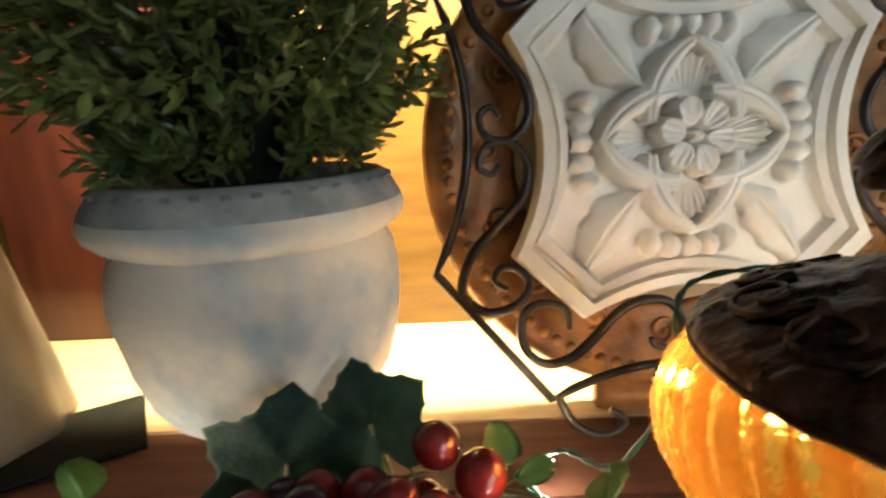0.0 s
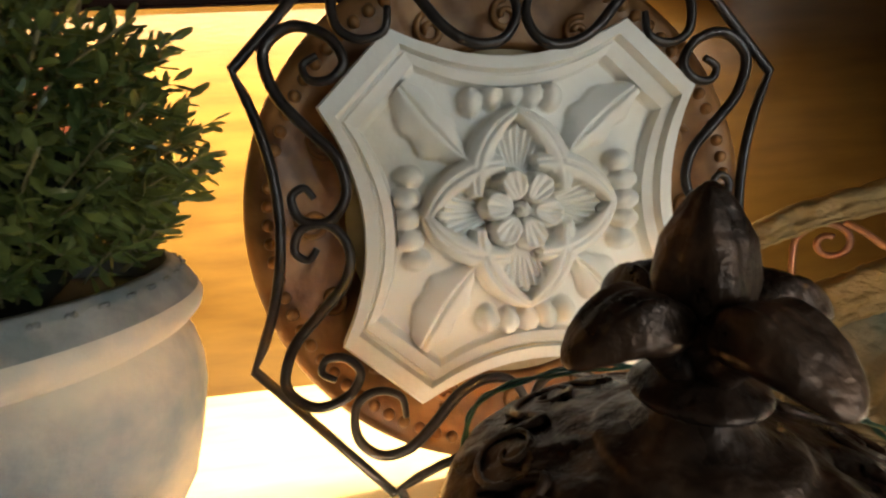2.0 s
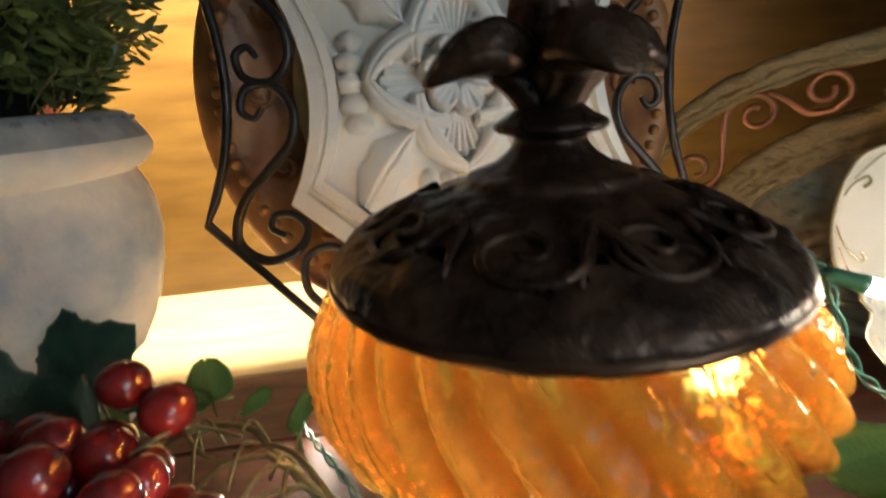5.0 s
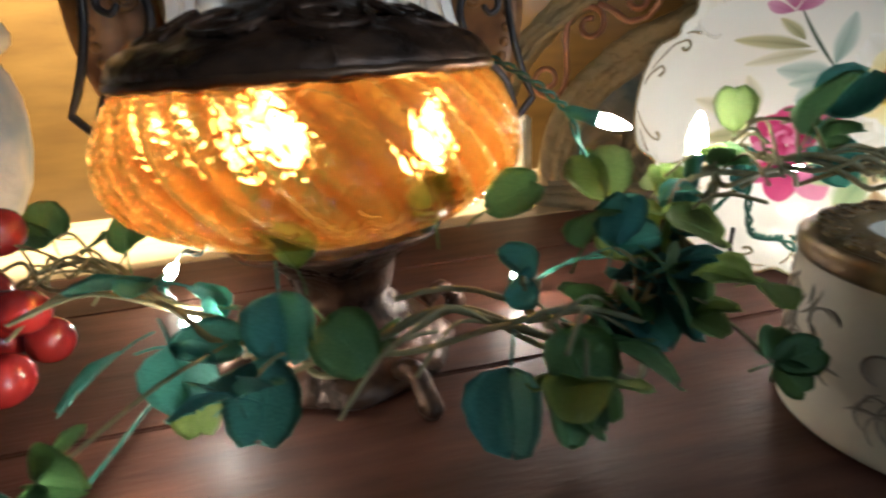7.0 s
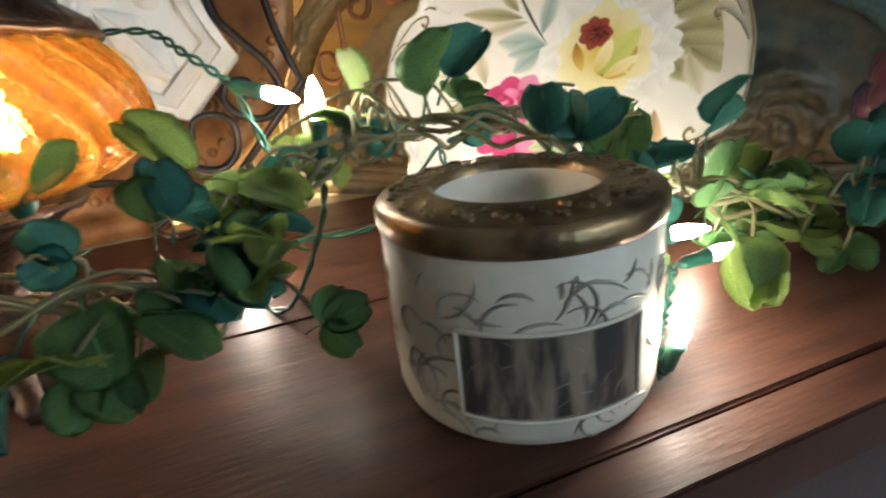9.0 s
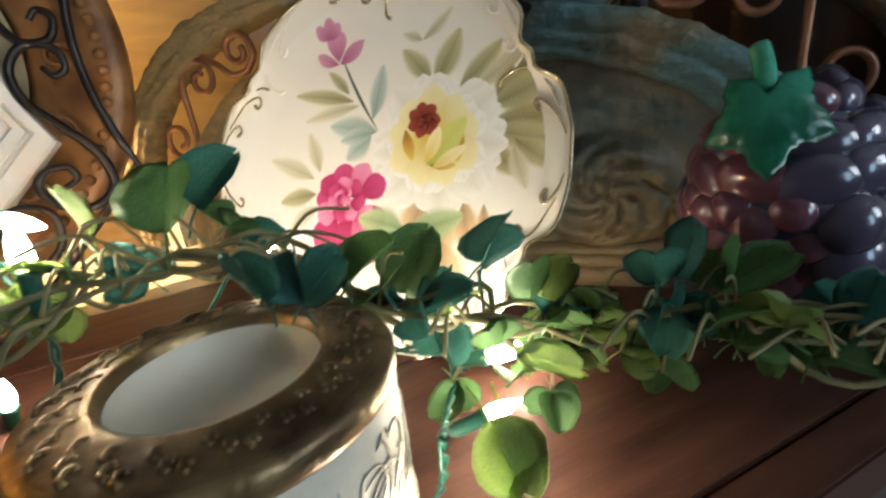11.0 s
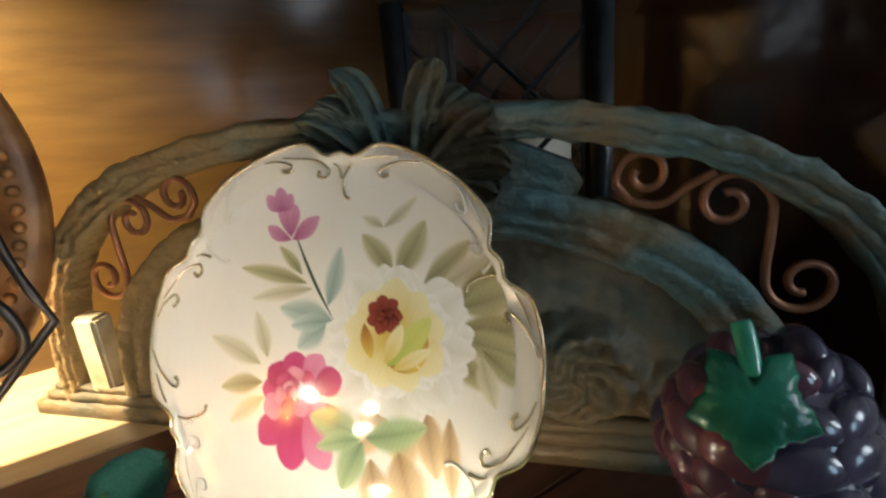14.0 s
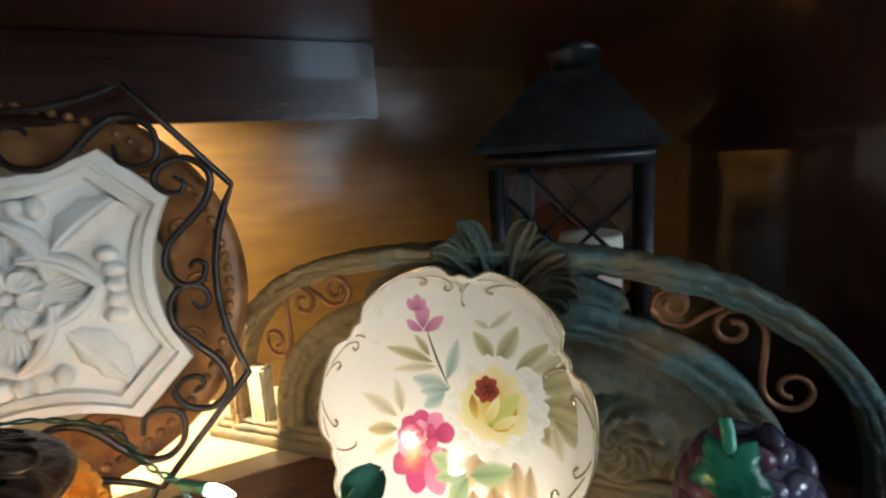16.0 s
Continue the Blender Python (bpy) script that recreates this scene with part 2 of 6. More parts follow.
# ---- mesh helpers ----
def part(name, bm, material, parent=None, label="", m=None, smooth=True):
    me = bpy.data.meshes.new(name)
    bm.to_mesh(me)
    bm.free()
    me.materials.append(material)
    if smooth:
        for p in me.polygons:
            p.use_smooth = True
    ob = new(name, me)
    if parent is not None:
        ob.parent = parent
    if m is not None:
        ob.matrix_basis = m
    if label:
        tagged(ob, label)
    return ob


def thing(name, m, label, category, group="", kind=""):
    ob = new(name)
    ob.empty_display_size = 0.02
    ob.matrix_world = m
    return tagged(ob, label, category, group, kind)


def box(bm, x0, x1, y0, y1, z0, z1, bevel=0.0):
    r = bmesh.ops.create_cube(bm, size=1.0, matrix=Matrix.Translation(((x0 + x1) / 2, (y0 + y1) / 2, (z0 + z1) / 2)) @ Matrix.Diagonal((x1 - x0, y1 - y0, z1 - z0, 1)))
    if bevel:
        es = list({e for v in r["verts"] for e in v.link_edges})
        bmesh.ops.bevel(bm, geom=es, offset=bevel, segments=2, affect="EDGES")
    return bm


def lathe(bm, prof, n=64, wobble=None, m=Matrix()):
    """Turns (radius, height) round z; wobble(angle, height) scales the radius."""
    rings = []
    for r, z in prof:
        ring = []
        for i in range(n):
            a = 2 * math.pi * i / n
            k = wobble(a, z) if wobble else 1.0
            ring.append(bm.verts.new(m @ Vector((r * k * math.cos(a), r * k * math.sin(a), z))))
        rings.append(ring)
    for a, b in zip(rings, rings[1:]):
        for i in range(n):
            bm.faces.new((a[i], a[(i + 1) % n], b[(i + 1) % n], b[i]))
    return rings


def tube(bm, pts, r, n=8, closed=False, taper=None, flat=1.0):
    """A rod of radius r along the points."""
    pts = [Vector(p) for p in pts]
    N = len(pts)
    rings = []
    up = Vector((0.13, 0.31, 0.94))
    for i, p in enumerate(pts):
        a = pts[(i - 1) % N] if closed or i else p
        b = pts[(i + 1) % N] if closed or i < N - 1 else p
        d = (b - a)
        if d.length < 1e-9:
            d = Vector((0, 0, 1))
        d.normalize()
        s = d.cross(up)
        if s.length < 1e-4:
            s = d.cross(Vector((1, 0, 0)))
        s.normalize()
        q = s.cross(d)
        up = q
        k = r * (taper(i / max(1, N - 1)) if taper else 1.0)
        rings.append([bm.verts.new(p + s * math.cos(2 * math.pi * j / n) * k + q * math.sin(2 * math.pi * j / n) * k * flat) for j in range(n)])
    pairs = list(zip(rings, rings[1:])) + ([(rings[-1], rings[0])] if closed else [])
    for a, b in pairs:
        for j in range(n):
            bm.faces.new((a[j], a[(j + 1) % n], b[(j + 1) % n], b[j]))
    if not closed:
        bm.faces.new(rings[0][::-1])
        bm.faces.new(rings[-1])
    return bm


def spline(pts, n=8, closed=False):
    """Catmull-Rom through the points."""
    P = [Vector(p) for p in pts]
    out = []
    N = len(P)
    for i in range(N if closed else N - 1):
        g = lambda k: P[k % N] if closed else P[max(0, min(N - 1, k))]
        a, b, c, d = g(i - 1), g(i), g(i + 1), g(i + 2)
        for j in range(n):
            t = j / n
            out.append(0.5 * ((2 * b) + (c - a) * t + (2 * a - 5 * b + 4 * c - d) * t * t + (3 * b - a - 3 * c + d) * t ** 3))
    if not closed:
        out.append(P[-1])
    return out


def spiral(cx, cz, r0, r1, a0, turns, n=26, y=0.0):
    """A flat spiral in x, z from radius r0 at angle a0 (degrees) inward to r1."""
    out = []
    for i in range(n + 1):
        t = i / n
        a = radians(a0) + turns * 2 * math.pi * t
        r = r0 + (r1 - r0) * t ** 0.8
        out.append(Vector((cx + r * math.cos(a), y, cz + r * math.sin(a))))
    return out


def ball(bm, p, r, seg=12, ring=8, scale=(1, 1, 1), rot=None):
    m = Matrix.Translation(p) @ (rot or Matrix()) @ Matrix.Diagonal((r * scale[0], r * scale[1], r * scale[2], 1))
    bmesh.ops.create_uvsphere(bm, u_segments=seg, v_segments=ring, radius=1.0, matrix=m)


def basis(origin, u, v):
    u = Vector(u).normalized()
    v = Vector(v)
    v = (v - u * v.dot(u)).normalized()
    back = v.cross(u)
    return Matrix(((u.x, back.x, v.x, origin[0]), (u.y, back.y, v.y, origin[1]), (u.z, back.z, v.z, origin[2]), (0, 0, 0, 1)))


WALL_Y, RIGHT_X, FRONT_Y, TOP_Z = 0.553, 0.835, -0.048, 0.447


# ---- structure ----
def structure():
    bm = box(bmesh.new(), -0.92, RIGHT_X, WALL_Y, WALL_Y + 0.02, 0.0, TOP_Z)
    tagged(part("wall_back", bm, WOOD_PANEL, smooth=False), "glossy orange-brown wooden back panel of the display shelf", "wall", kind="structure")
    bm = box(bmesh.new(), -0.50, -0.20, WALL_Y - 0.010, WALL_Y - 0.0005, 0.0, 0.36, 0.002)
    tagged(part("trim", bm, WOOD_DARK, smooth=False), "dark mahogany stile on the back panel", "trim", kind="structure")
    bm = box(bmesh.new(), RIGHT_X, RIGHT_X + 0.02, -0.04, WALL_Y + 0.02, 0.0, TOP_Z)
    tagged(part("wall_right", bm, WOOD_DARK, smooth=False), "dark glossy wooden side panel", "wall", kind="structure")
    bm = box(bmesh.new(), -0.94, -0.92, -0.04, WALL_Y + 0.02, 0.0, TOP_Z)
    tagged(part("wall_left", bm, WOOD_PANEL, smooth=False), "orange-brown wooden side panel", "wall", kind="structure")
    bm = box(bmesh.new(), -0.94, RIGHT_X + 0.02, 0.16, WALL_Y + 0.02, TOP_Z, TOP_Z + 0.02)
    tagged(part("ceiling", bm, WOOD_DARK, smooth=False), "dark underside of the board above", "ceiling", kind="structure")
    bm = box(bmesh.new(), -0.92, 0.533, 0.408, 0.428, 0.362, TOP_Z - 0.001, 0.002)
    tagged(part("valance_board", bm, WOOD_BEAM, smooth=False), "dark glossy wooden valance board under the upper shelf", "valance", kind="structure")
    bm = bmesh.new()
    tube(bm, [(-0.36, STRIP_Y, TOP_Z - 0.006), (0.32, STRIP_Y, TOP_Z - 0.006)], 0.005, 10)
    part("strip_light", bm, PORCELAIN)
    tagged(bpy.data.objects["strip_light"], "slim white strip light fixed under the upper board", "lamp")
    fl = thing("floor", Matrix(), "reddish-brown wooden plank shelf top with grooves", "shelf top", kind="structure")
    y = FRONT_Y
    # the rearmost plank takes the colour brightened for the strip light
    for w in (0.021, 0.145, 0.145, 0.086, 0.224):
        part("plank", box(bmesh.new(), -0.94, RIGHT_X + 0.02, y + 0.0006, min(y + w, WALL_Y + 0.02) - 0.0006, -0.022, 0.0, 0.0012), LIT_BOARD if y > 0.339 else WOOD_SHELF, fl, "back shelf board in a cream colour for the strip light on it" if y > 0.339 else "", smooth=False)
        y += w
    part("board_backing", box(bmesh.new(), -0.94, RIGHT_X + 0.02, FRONT_Y + 0.004, WALL_Y + 0.02, -0.05, -0.0225), WOOD_DARK, fl, smooth=False)
    tagged(part("cabinet_body", box(bmesh.new(), -0.92, RIGHT_X, FRONT_Y + 0.02, WALL_Y + 0.02, -0.85, -0.0505, 0.004), WOOD_DARK, smooth=False), "plain dark wooden cabinet under the shelf top", "cabinet", kind="structure")
    # the room behind the camera
    X, Y, Z = (-1.30, 1.75), (-1.25, 0.75), (-0.85, 1.05)
    tagged(part("ground", box(bmesh.new(), *X, *Y, Z[0] - 0.02, Z[0]), CARPET, smooth=False), "pale blue-grey carpet of the room", "floor", kind="structure")
    tagged(part("room_ceiling", box(bmesh.new(), *X, *Y, Z[1], Z[1] + 0.02), CEIL, smooth=False), "plain off-white room ceiling", "ceiling", kind="structure")
    for nm, b in (("wall_west", (X[0] - 0.02, X[0], *Y, *Z)), ("wall_east", (X[1], X[1] + 0.02, *Y, *Z)), ("wall_north", (*X, Y[1], Y[1] + 0.02, *Z))):
        tagged(part(nm, box(bmesh.new(), *b), WALLPAINT, smooth=False), "plain taupe painted room wall", "wall", kind="structure")
    # first opening is the reflected window; the second is unseen, added for daylight
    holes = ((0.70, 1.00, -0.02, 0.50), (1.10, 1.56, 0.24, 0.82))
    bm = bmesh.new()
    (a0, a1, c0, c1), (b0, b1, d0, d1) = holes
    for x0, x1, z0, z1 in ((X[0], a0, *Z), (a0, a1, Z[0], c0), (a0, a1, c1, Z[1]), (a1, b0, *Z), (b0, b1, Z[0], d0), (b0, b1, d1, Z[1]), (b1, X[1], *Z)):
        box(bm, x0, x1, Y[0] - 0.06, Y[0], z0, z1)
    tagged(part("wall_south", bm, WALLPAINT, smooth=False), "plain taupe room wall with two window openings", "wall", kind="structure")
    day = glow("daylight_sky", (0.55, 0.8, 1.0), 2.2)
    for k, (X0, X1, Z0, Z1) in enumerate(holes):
        win = thing("window_%d" % (k + 1), Matrix(), "white-framed daylit window with slatted blinds; window_2 unseen, added for daylight", "window", kind="structure")
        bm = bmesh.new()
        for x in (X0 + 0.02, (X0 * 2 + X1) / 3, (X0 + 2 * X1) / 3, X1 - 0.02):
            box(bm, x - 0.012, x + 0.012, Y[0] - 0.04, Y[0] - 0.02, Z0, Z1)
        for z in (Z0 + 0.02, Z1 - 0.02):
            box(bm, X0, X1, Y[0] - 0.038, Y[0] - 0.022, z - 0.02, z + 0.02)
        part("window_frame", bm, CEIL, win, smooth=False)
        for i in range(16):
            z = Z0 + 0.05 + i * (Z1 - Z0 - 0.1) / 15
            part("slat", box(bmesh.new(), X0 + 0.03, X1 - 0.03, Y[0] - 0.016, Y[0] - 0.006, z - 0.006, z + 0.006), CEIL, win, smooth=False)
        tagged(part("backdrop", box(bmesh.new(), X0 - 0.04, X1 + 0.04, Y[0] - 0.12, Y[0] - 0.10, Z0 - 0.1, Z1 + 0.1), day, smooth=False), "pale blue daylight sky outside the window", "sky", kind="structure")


structure()

# ---- plaque ----
PQ = basis((0.177, 0.360, 0.217), (0.998, 0.032, -0.044), (0.039, 0.136, 0.99))


def eight(cx, cz, mx, mz, hx, hz, n=10):
    """An octagon with four concave sides: corner points (cx, hz) and (hx, cz), middles of the sides at mx and mz."""
    out = []
    def arc(a, mid, b):
        for i in range(n + 1):
            t = i / n
            w = 4 * t * (1 - t)
            p = Vector(a).lerp(Vector(b), t)
            m = (Vector(a) + Vector(b)) / 2
            out.append(p + (Vector(mid) - m) * w)
    arc((-cx, hz), (0, mz), (cx, hz))
    arc((hx, cz), (mx, 0), (hx, -cz))
    arc((cx, -hz), (0, -mz), (-cx, -hz))
    arc((-hx, -cz), (-mx, 0), (-hx, cz))
    return out


def inside(poly, x, z):
    c = False
    n = len(poly)
    for i in range(n):
        a, b = poly[i], poly[(i + 1) % n]
        if (a[1] > z) != (b[1] > z) and x < (b[0] - a[0]) * (z - a[1]) / (b[1] - a[1]) + a[0]:
            c = not c
    return c


def smooth01(t):
    t = max(0.0, min(1.0, t))
    return t * t * (3 - 2 * t)


def relief(x, z):
    """Height of the carved flower and leaves over the panel's ground."""
    h = 0.0
    r, a = math.hypot(x, z), math.degrees(math.atan2(z, x))
    # corner leaves, bent towards the tip, one half hollowed
    for q, bend in ((45, -1), (135, -1), (225, 1), (315, -1)):
        d = (a - q + 180) % 360 - 180
        if abs(d) < 60:
            s, w = r * math.cos(radians(d)), r * math.sin(radians(d))
            if 0.050 < s < 0.121:
                t = (s - 0.050) / 0.071
                w -= bend * 0.017 * (t * t - 0.4 * t)
                half = 0.0150 * math.sin(math.pi * t ** 0.85) ** 0.80 * (1 + 0.10 * math.cos(20 * t)) + 0.0006
                u = bend * w / half
                if abs(u) < 1:
                    h = max(h, 0.0026 + (0.0080 * (1 - u) ** 0.40 if u > 0 else 0.0080 * (1 + u) ** 0.75) - 0.0038 * math.exp(-((u - 0.12) / 0.10) ** 2))
    for q in (0, 90, 180, 270):
        ca, sa = math.cos(radians(q)), math.sin(radians(q))
        s, w = x * ca + z * sa, -x * sa + z * ca
        # row of drop-shaped beads
        for k in range(-2, 3):
            d = math.hypot((s - 0.0755 + 0.0011 * k * k) * 0.80, w - k * 0.0134)
            if d < 0.0074:
                h = max(h, 0.0026 + 0.0088 * math.sqrt(1 - (d / 0.0074) ** 2))
        # two crescent leaves that meet in a point over the fan
        ds, aw = s - 0.0227, abs(w) + 0.008
        d, ang = math.hypot(ds, aw), math.atan2(ds, aw)
        if -0.45 < ang and d < 0.0445 and s > 0.010:
            run = (ang + 0.45) / (1.39 + 0.45)
            thick = 0.0165 * math.sin(math.pi * (0.10 + 0.80 * min(1.0, run))) ** 0.7
            t = (0.0445 - d) / thick
            if t < 1:
                h = max(h, 0.0030 + 0.0112 * math.sin(math.pi * (0.08 + 0.72 * t)) ** 0.6 - 0.0022 * math.exp(-((t - 0.50) / 0.07) ** 2) - 0.0016 * math.exp(-(w / 0.0010) ** 2))
        # ribbed fan in the hollow, its edge scalloped
        th = math.atan2(w, s - 0.014)
        rr = math.hypot(w, s - 0.014)
        edge = 0.0395 + 0.0018 * math.cos(th * 22)
        if abs(th) < 0.58 and rr < edge:
            h = max(h, 0.0030 + 0.0016 * math.cos(th * 44) * min(1, rr / 0.02) + 0.0052 * (rr / edge) ** 2.5)
        # pointed petals on the diagonals
        a2 = radians(q + 45)
        s2, w2 = x * math.cos(a2) + z * math.sin(a2), -x * math.sin(a2) + z * math.cos(a2)
        if 0.030 < s2 < 0.053:
            t = (s2 - 0.030) / 0.023
            half = 0.0085 * math.sin(math.pi * min(1, 0.2 + t * 0.8)) ** 1.1
            if half > 0.0003 and abs(w2) < half:
                h = max(h, 0.0040 + 0.0085 * (1 - abs(w2) / half) ** 0.6 * (1.0 - 0.3 * t))
        # hooked leaflets that curl away beside the fans
        for sg in (-1, 1):
            a3 = radians(q + sg * 33)
            s3, w3 = x * math.cos(a3) + z * math.sin(a3), -x * math.sin(a3) + z * math.cos(a3)
            if 0.029 < s3 < 0.047:
                t = (s3 - 0.029) / 0.018
                w3 += sg * 0.008 * t * t
                half = 0.0056 * math.sin(math.pi * min(1, 0.25 + 0.75 * t))
                if abs(w3) < half:
                    h = max(h, 0.0040 + 0.0070 * math.sqrt(1 - (w3 / half) ** 2))
    # middle flower: six rounded, cupped petals round a stamen
    for k in range(6):
        a2 = radians(k * 60 + 48)
        s2, w2 = x * math.cos(a2) + z * math.sin(a2), -x * math.sin(a2) + z * math.cos(a2)
        d = math.hypot((s2 - 0.0165) / 0.0115, w2 / (0.0100 * (0.72 + s2 / 0.060)))
        if d < 1:
            rim = smooth01((1 - d) / 0.22)
            h = max(h, 0.0085 + 0.0085 * rim - 0.0036 * (1 - d) - 0.0007 * math.cos(math.atan2(w2, s2) * 26) - 0.0050 * max(0.0, 1 - s2 / 0.014))
    if r < 0.0050:
        h = max(h, 0.0125 + 0.0042 * math.sqrt(1 - (r / 0.0050) ** 2) + 0.0008 * math.cos(5 * math.atan2(z, x)))
    return h


def plaque():
    th = thing("wall_plaque", PQ, "white carved plaster plaque in a black wrought iron scroll frame", "plaque")
    outer = eight(0.082, 0.078, 0.109, 0.104, 0.131, 0.125)
    bm = bmesh.new()
    # stepped border, from the edge inward
    rows = []
    for k, y in ((1.0, 0.014), (1.0, -0.003), (0.988, -0.006), (0.912, -0.006), (0.898, 0.001), (0.884, 0.001), (0.874, -0.002), (0.816, 0.000), (0.800, 0.007), (0.78, 0.010), (0.0, 0.004)):
        if k == 0.0:
            break
        rows.append([bm.verts.new((p[0] * k, y, p[1] * k)) for p in outer])
    for a, b in zip(rows, rows[1:]):
        n = len(a)
        for i in range(n):
            bm.faces.new((a[i], a[(i + 1) % n], b[(i + 1) % n], b[i]))
    bm.faces.new(rows[0][::-1])
    set_in = pose(0, 0, -0.003, 0, -3, 0)
    part("border", bm, PLASTER, th, smooth=False, m=set_in)
    # carved field
    fld = [p * 0.802 for p in outer]
    bm = bmesh.new()
    N = 260
    S = 0.118
    grid = {}
    for i in range(N + 1):
        for j in range(N + 1):
            x, z = -S + 2 * S * i / N, -S + 2 * S * j / N
            if inside(fld, x, z):
                bow = noise.noise(Vector((x * 60, z * 60, 3))) * 0.0004
                grid[i, j] = bm.verts.new((x, 0.0085 - 1.22 * relief((x + 0.001) * 0.95, (z - 0.002) * 0.95) + bow, z))
    for (i, j), v in grid.items():
        q = [grid.get(k) for k in ((i, j), (i + 1, j), (i + 1, j + 1), (i, j + 1))]
        if all(q):
            bm.faces.new(q)
    for _ in range(1):
        bmesh.ops.smooth_vert(bm, verts=bm.verts, factor=0.4, use_axis_x=False, use_axis_y=True, use_axis_z=False)
    for k0, k1, sc in ((2, 9, 0.918), (14, 20, 0.918), (25, 31, 0.905), (36, 42, 0.918)):
        wear = bmesh.new()
        tube(wear, [(outer[i][0] * sc, -0.0022, outer[i][1] * sc) for i in range(k0, k1)], 0.0011, 5, taper=lambda t: math.sin(math.pi * t) ** 0.5)
        part("gilt_wear", wear, PLASTER_AGED, th, "rubbed ochre gilding on the border", m=set_in)
    part("carved_flower", bm, PLASTER, th, "carved rosette with fans, beads and corner leaves", m=set_in)
    part("field", box(bmesh.new(), -0.098, 0.098, 0.0095, 0.0115, -0.093, 0.093), PLASTER, th, smooth=False, m=set_in)
    # iron frame
    fr = eight(0.098, 0.094, 0.161, 0.160, 0.183, 0.188, 12)
    bm = bmesh.new()
    tube(bm, [(p[0], -0.006, p[1] - 0.004) for p in fr], 0.0034, 8, closed=True)
    part("frame_rod", bm, IRON, th)

    def scroll(name, pts, r=0.0030):
        bm = bmesh.new()
        tube(bm, pts, r, 8, taper=lambda t: 0.75 + 0.5 * math.sin(math.pi * t))
        part(name, bm, IRON, th)

    for sx in (-1, 1):
        for sz in (-1, 1):
            # side scroll: a curl at the middle of the side, a hook round the corner
            run = ((0.139, 0.016), (0.145, 0.023), (0.153, 0.017), (0.148, 0.003), (0.131, 0.001), (0.119, 0.017), (0.1225, 0.039), (0.139, 0.058), (0.158, 0.080),
                   (0.164, 0.106), (0.147, 0.121), (0.1255, 0.116), (0.116, 0.101), (0.124, 0.090), (0.137, 0.089), (0.141, 0.098), (0.132, 0.104))
            scroll("scroll", spline([(sx * x, -0.006, sz * z - 0.005) for x, z in run], 5))
            # corner to the middle of top and bottom
            run = ((0.087, 0.134), (0.090, 0.119), (0.106, 0.114), (0.120, 0.123), (0.120, 0.145), (0.106, 0.159), (0.087, 0.157), (0.070, 0.143), (0.051, 0.122), (0.032, 0.1125),
                   (0.013, 0.115), (0.003, 0.131), (0.009, 0.147), (0.022, 0.147), (0.026, 0.141))
            scroll("scroll", spline([(sx * x, -0.006, sz * z - 0.005) for x, z in run], 5))
        bm = bmesh.new()
        tube(bm, spline([(sx * 0.094, -0.006, -0.188), (sx * 0.085, -0.012, -0.205), (sx * 0.07, -0.016, -0.214), (sx * 0.055, -0.014, -0.2145), (sx * 0.045, -0.01, -0.207), (sx * 0.055, -0.008, -0.20)], 6), 0.0032)
        part("foot_scroll", bm, IRON, th)
    # back bars that hold the panel
    for z in (-0.06, 0.06):
        part("back_bar", box(bmesh.new(), -0.100, 0.100, 0.0145, 0.0185, z - 0.004, z + 0.004), IRON, th, smooth=False)
    return th


plaque()


def tray():
    th = thing("carved_tray", PQ @ pose(0, 0.035, -0.006), "round brown carved wooden tray with a beaded rim", "tray")
    bm = bmesh.new()
    turn = pose(0, 0, 0, 90)
    rg = lathe(bm, [(0.0, -0.002), (0.12, -0.002), (0.128, 0.002), (0.160, 0.003), (0.166, 0.008), (0.182, 0.010), (0.190, 0.006), (0.193, -0.002), (0.190, -0.010), (0.0, -0.012)][1:-1], 96, m=turn)
    bm.faces.new(rg[0])
    bm.faces.new(rg[-1][::-1])
    part("rim", bm, TRAY, th)
    bead = bmesh.new()
    ball(bead, (0, 0, 0), 0.0046, 8, 6)
    me = part("bead", bead, TRAY, th, m=pose(0.174, -0.0095, 0)).data
    for i in range(1, 84):
        a = 2 * math.pi * i / 84
        ob = new("bead", me)
        ob.parent, ob.location = th, (0.174 * math.cos(a), -0.0095, 0.174 * math.sin(a))
    for i in range(16):
        a = 2 * math.pi * i / 16
        c, s = 0.144 * math.cos(a), 0.144 * math.sin(a)
        bm = bmesh.new()
        tube(bm, spiral(c, s, 0.012, 0.003, math.degrees(a), 1.3, y=-0.004), 0.0024, 6)
        part("carved_scroll", bm, TRAY, th)
    bm2 = bmesh.new()
    rg = lathe(bm2, [(0.122, 0.0), (0.02, 0.0015)], 64, m=turn)
    bm2.faces.new(rg[-1])
    part("tray_ground", bm2, TRAY_BACK, th)
    bm = bmesh.new()
    box(bm, -0.05, 0.05, -0.006, 0.012, -0.214, -0.186, 0.003)
    part("foot", bm, TRAY, th)


tray()


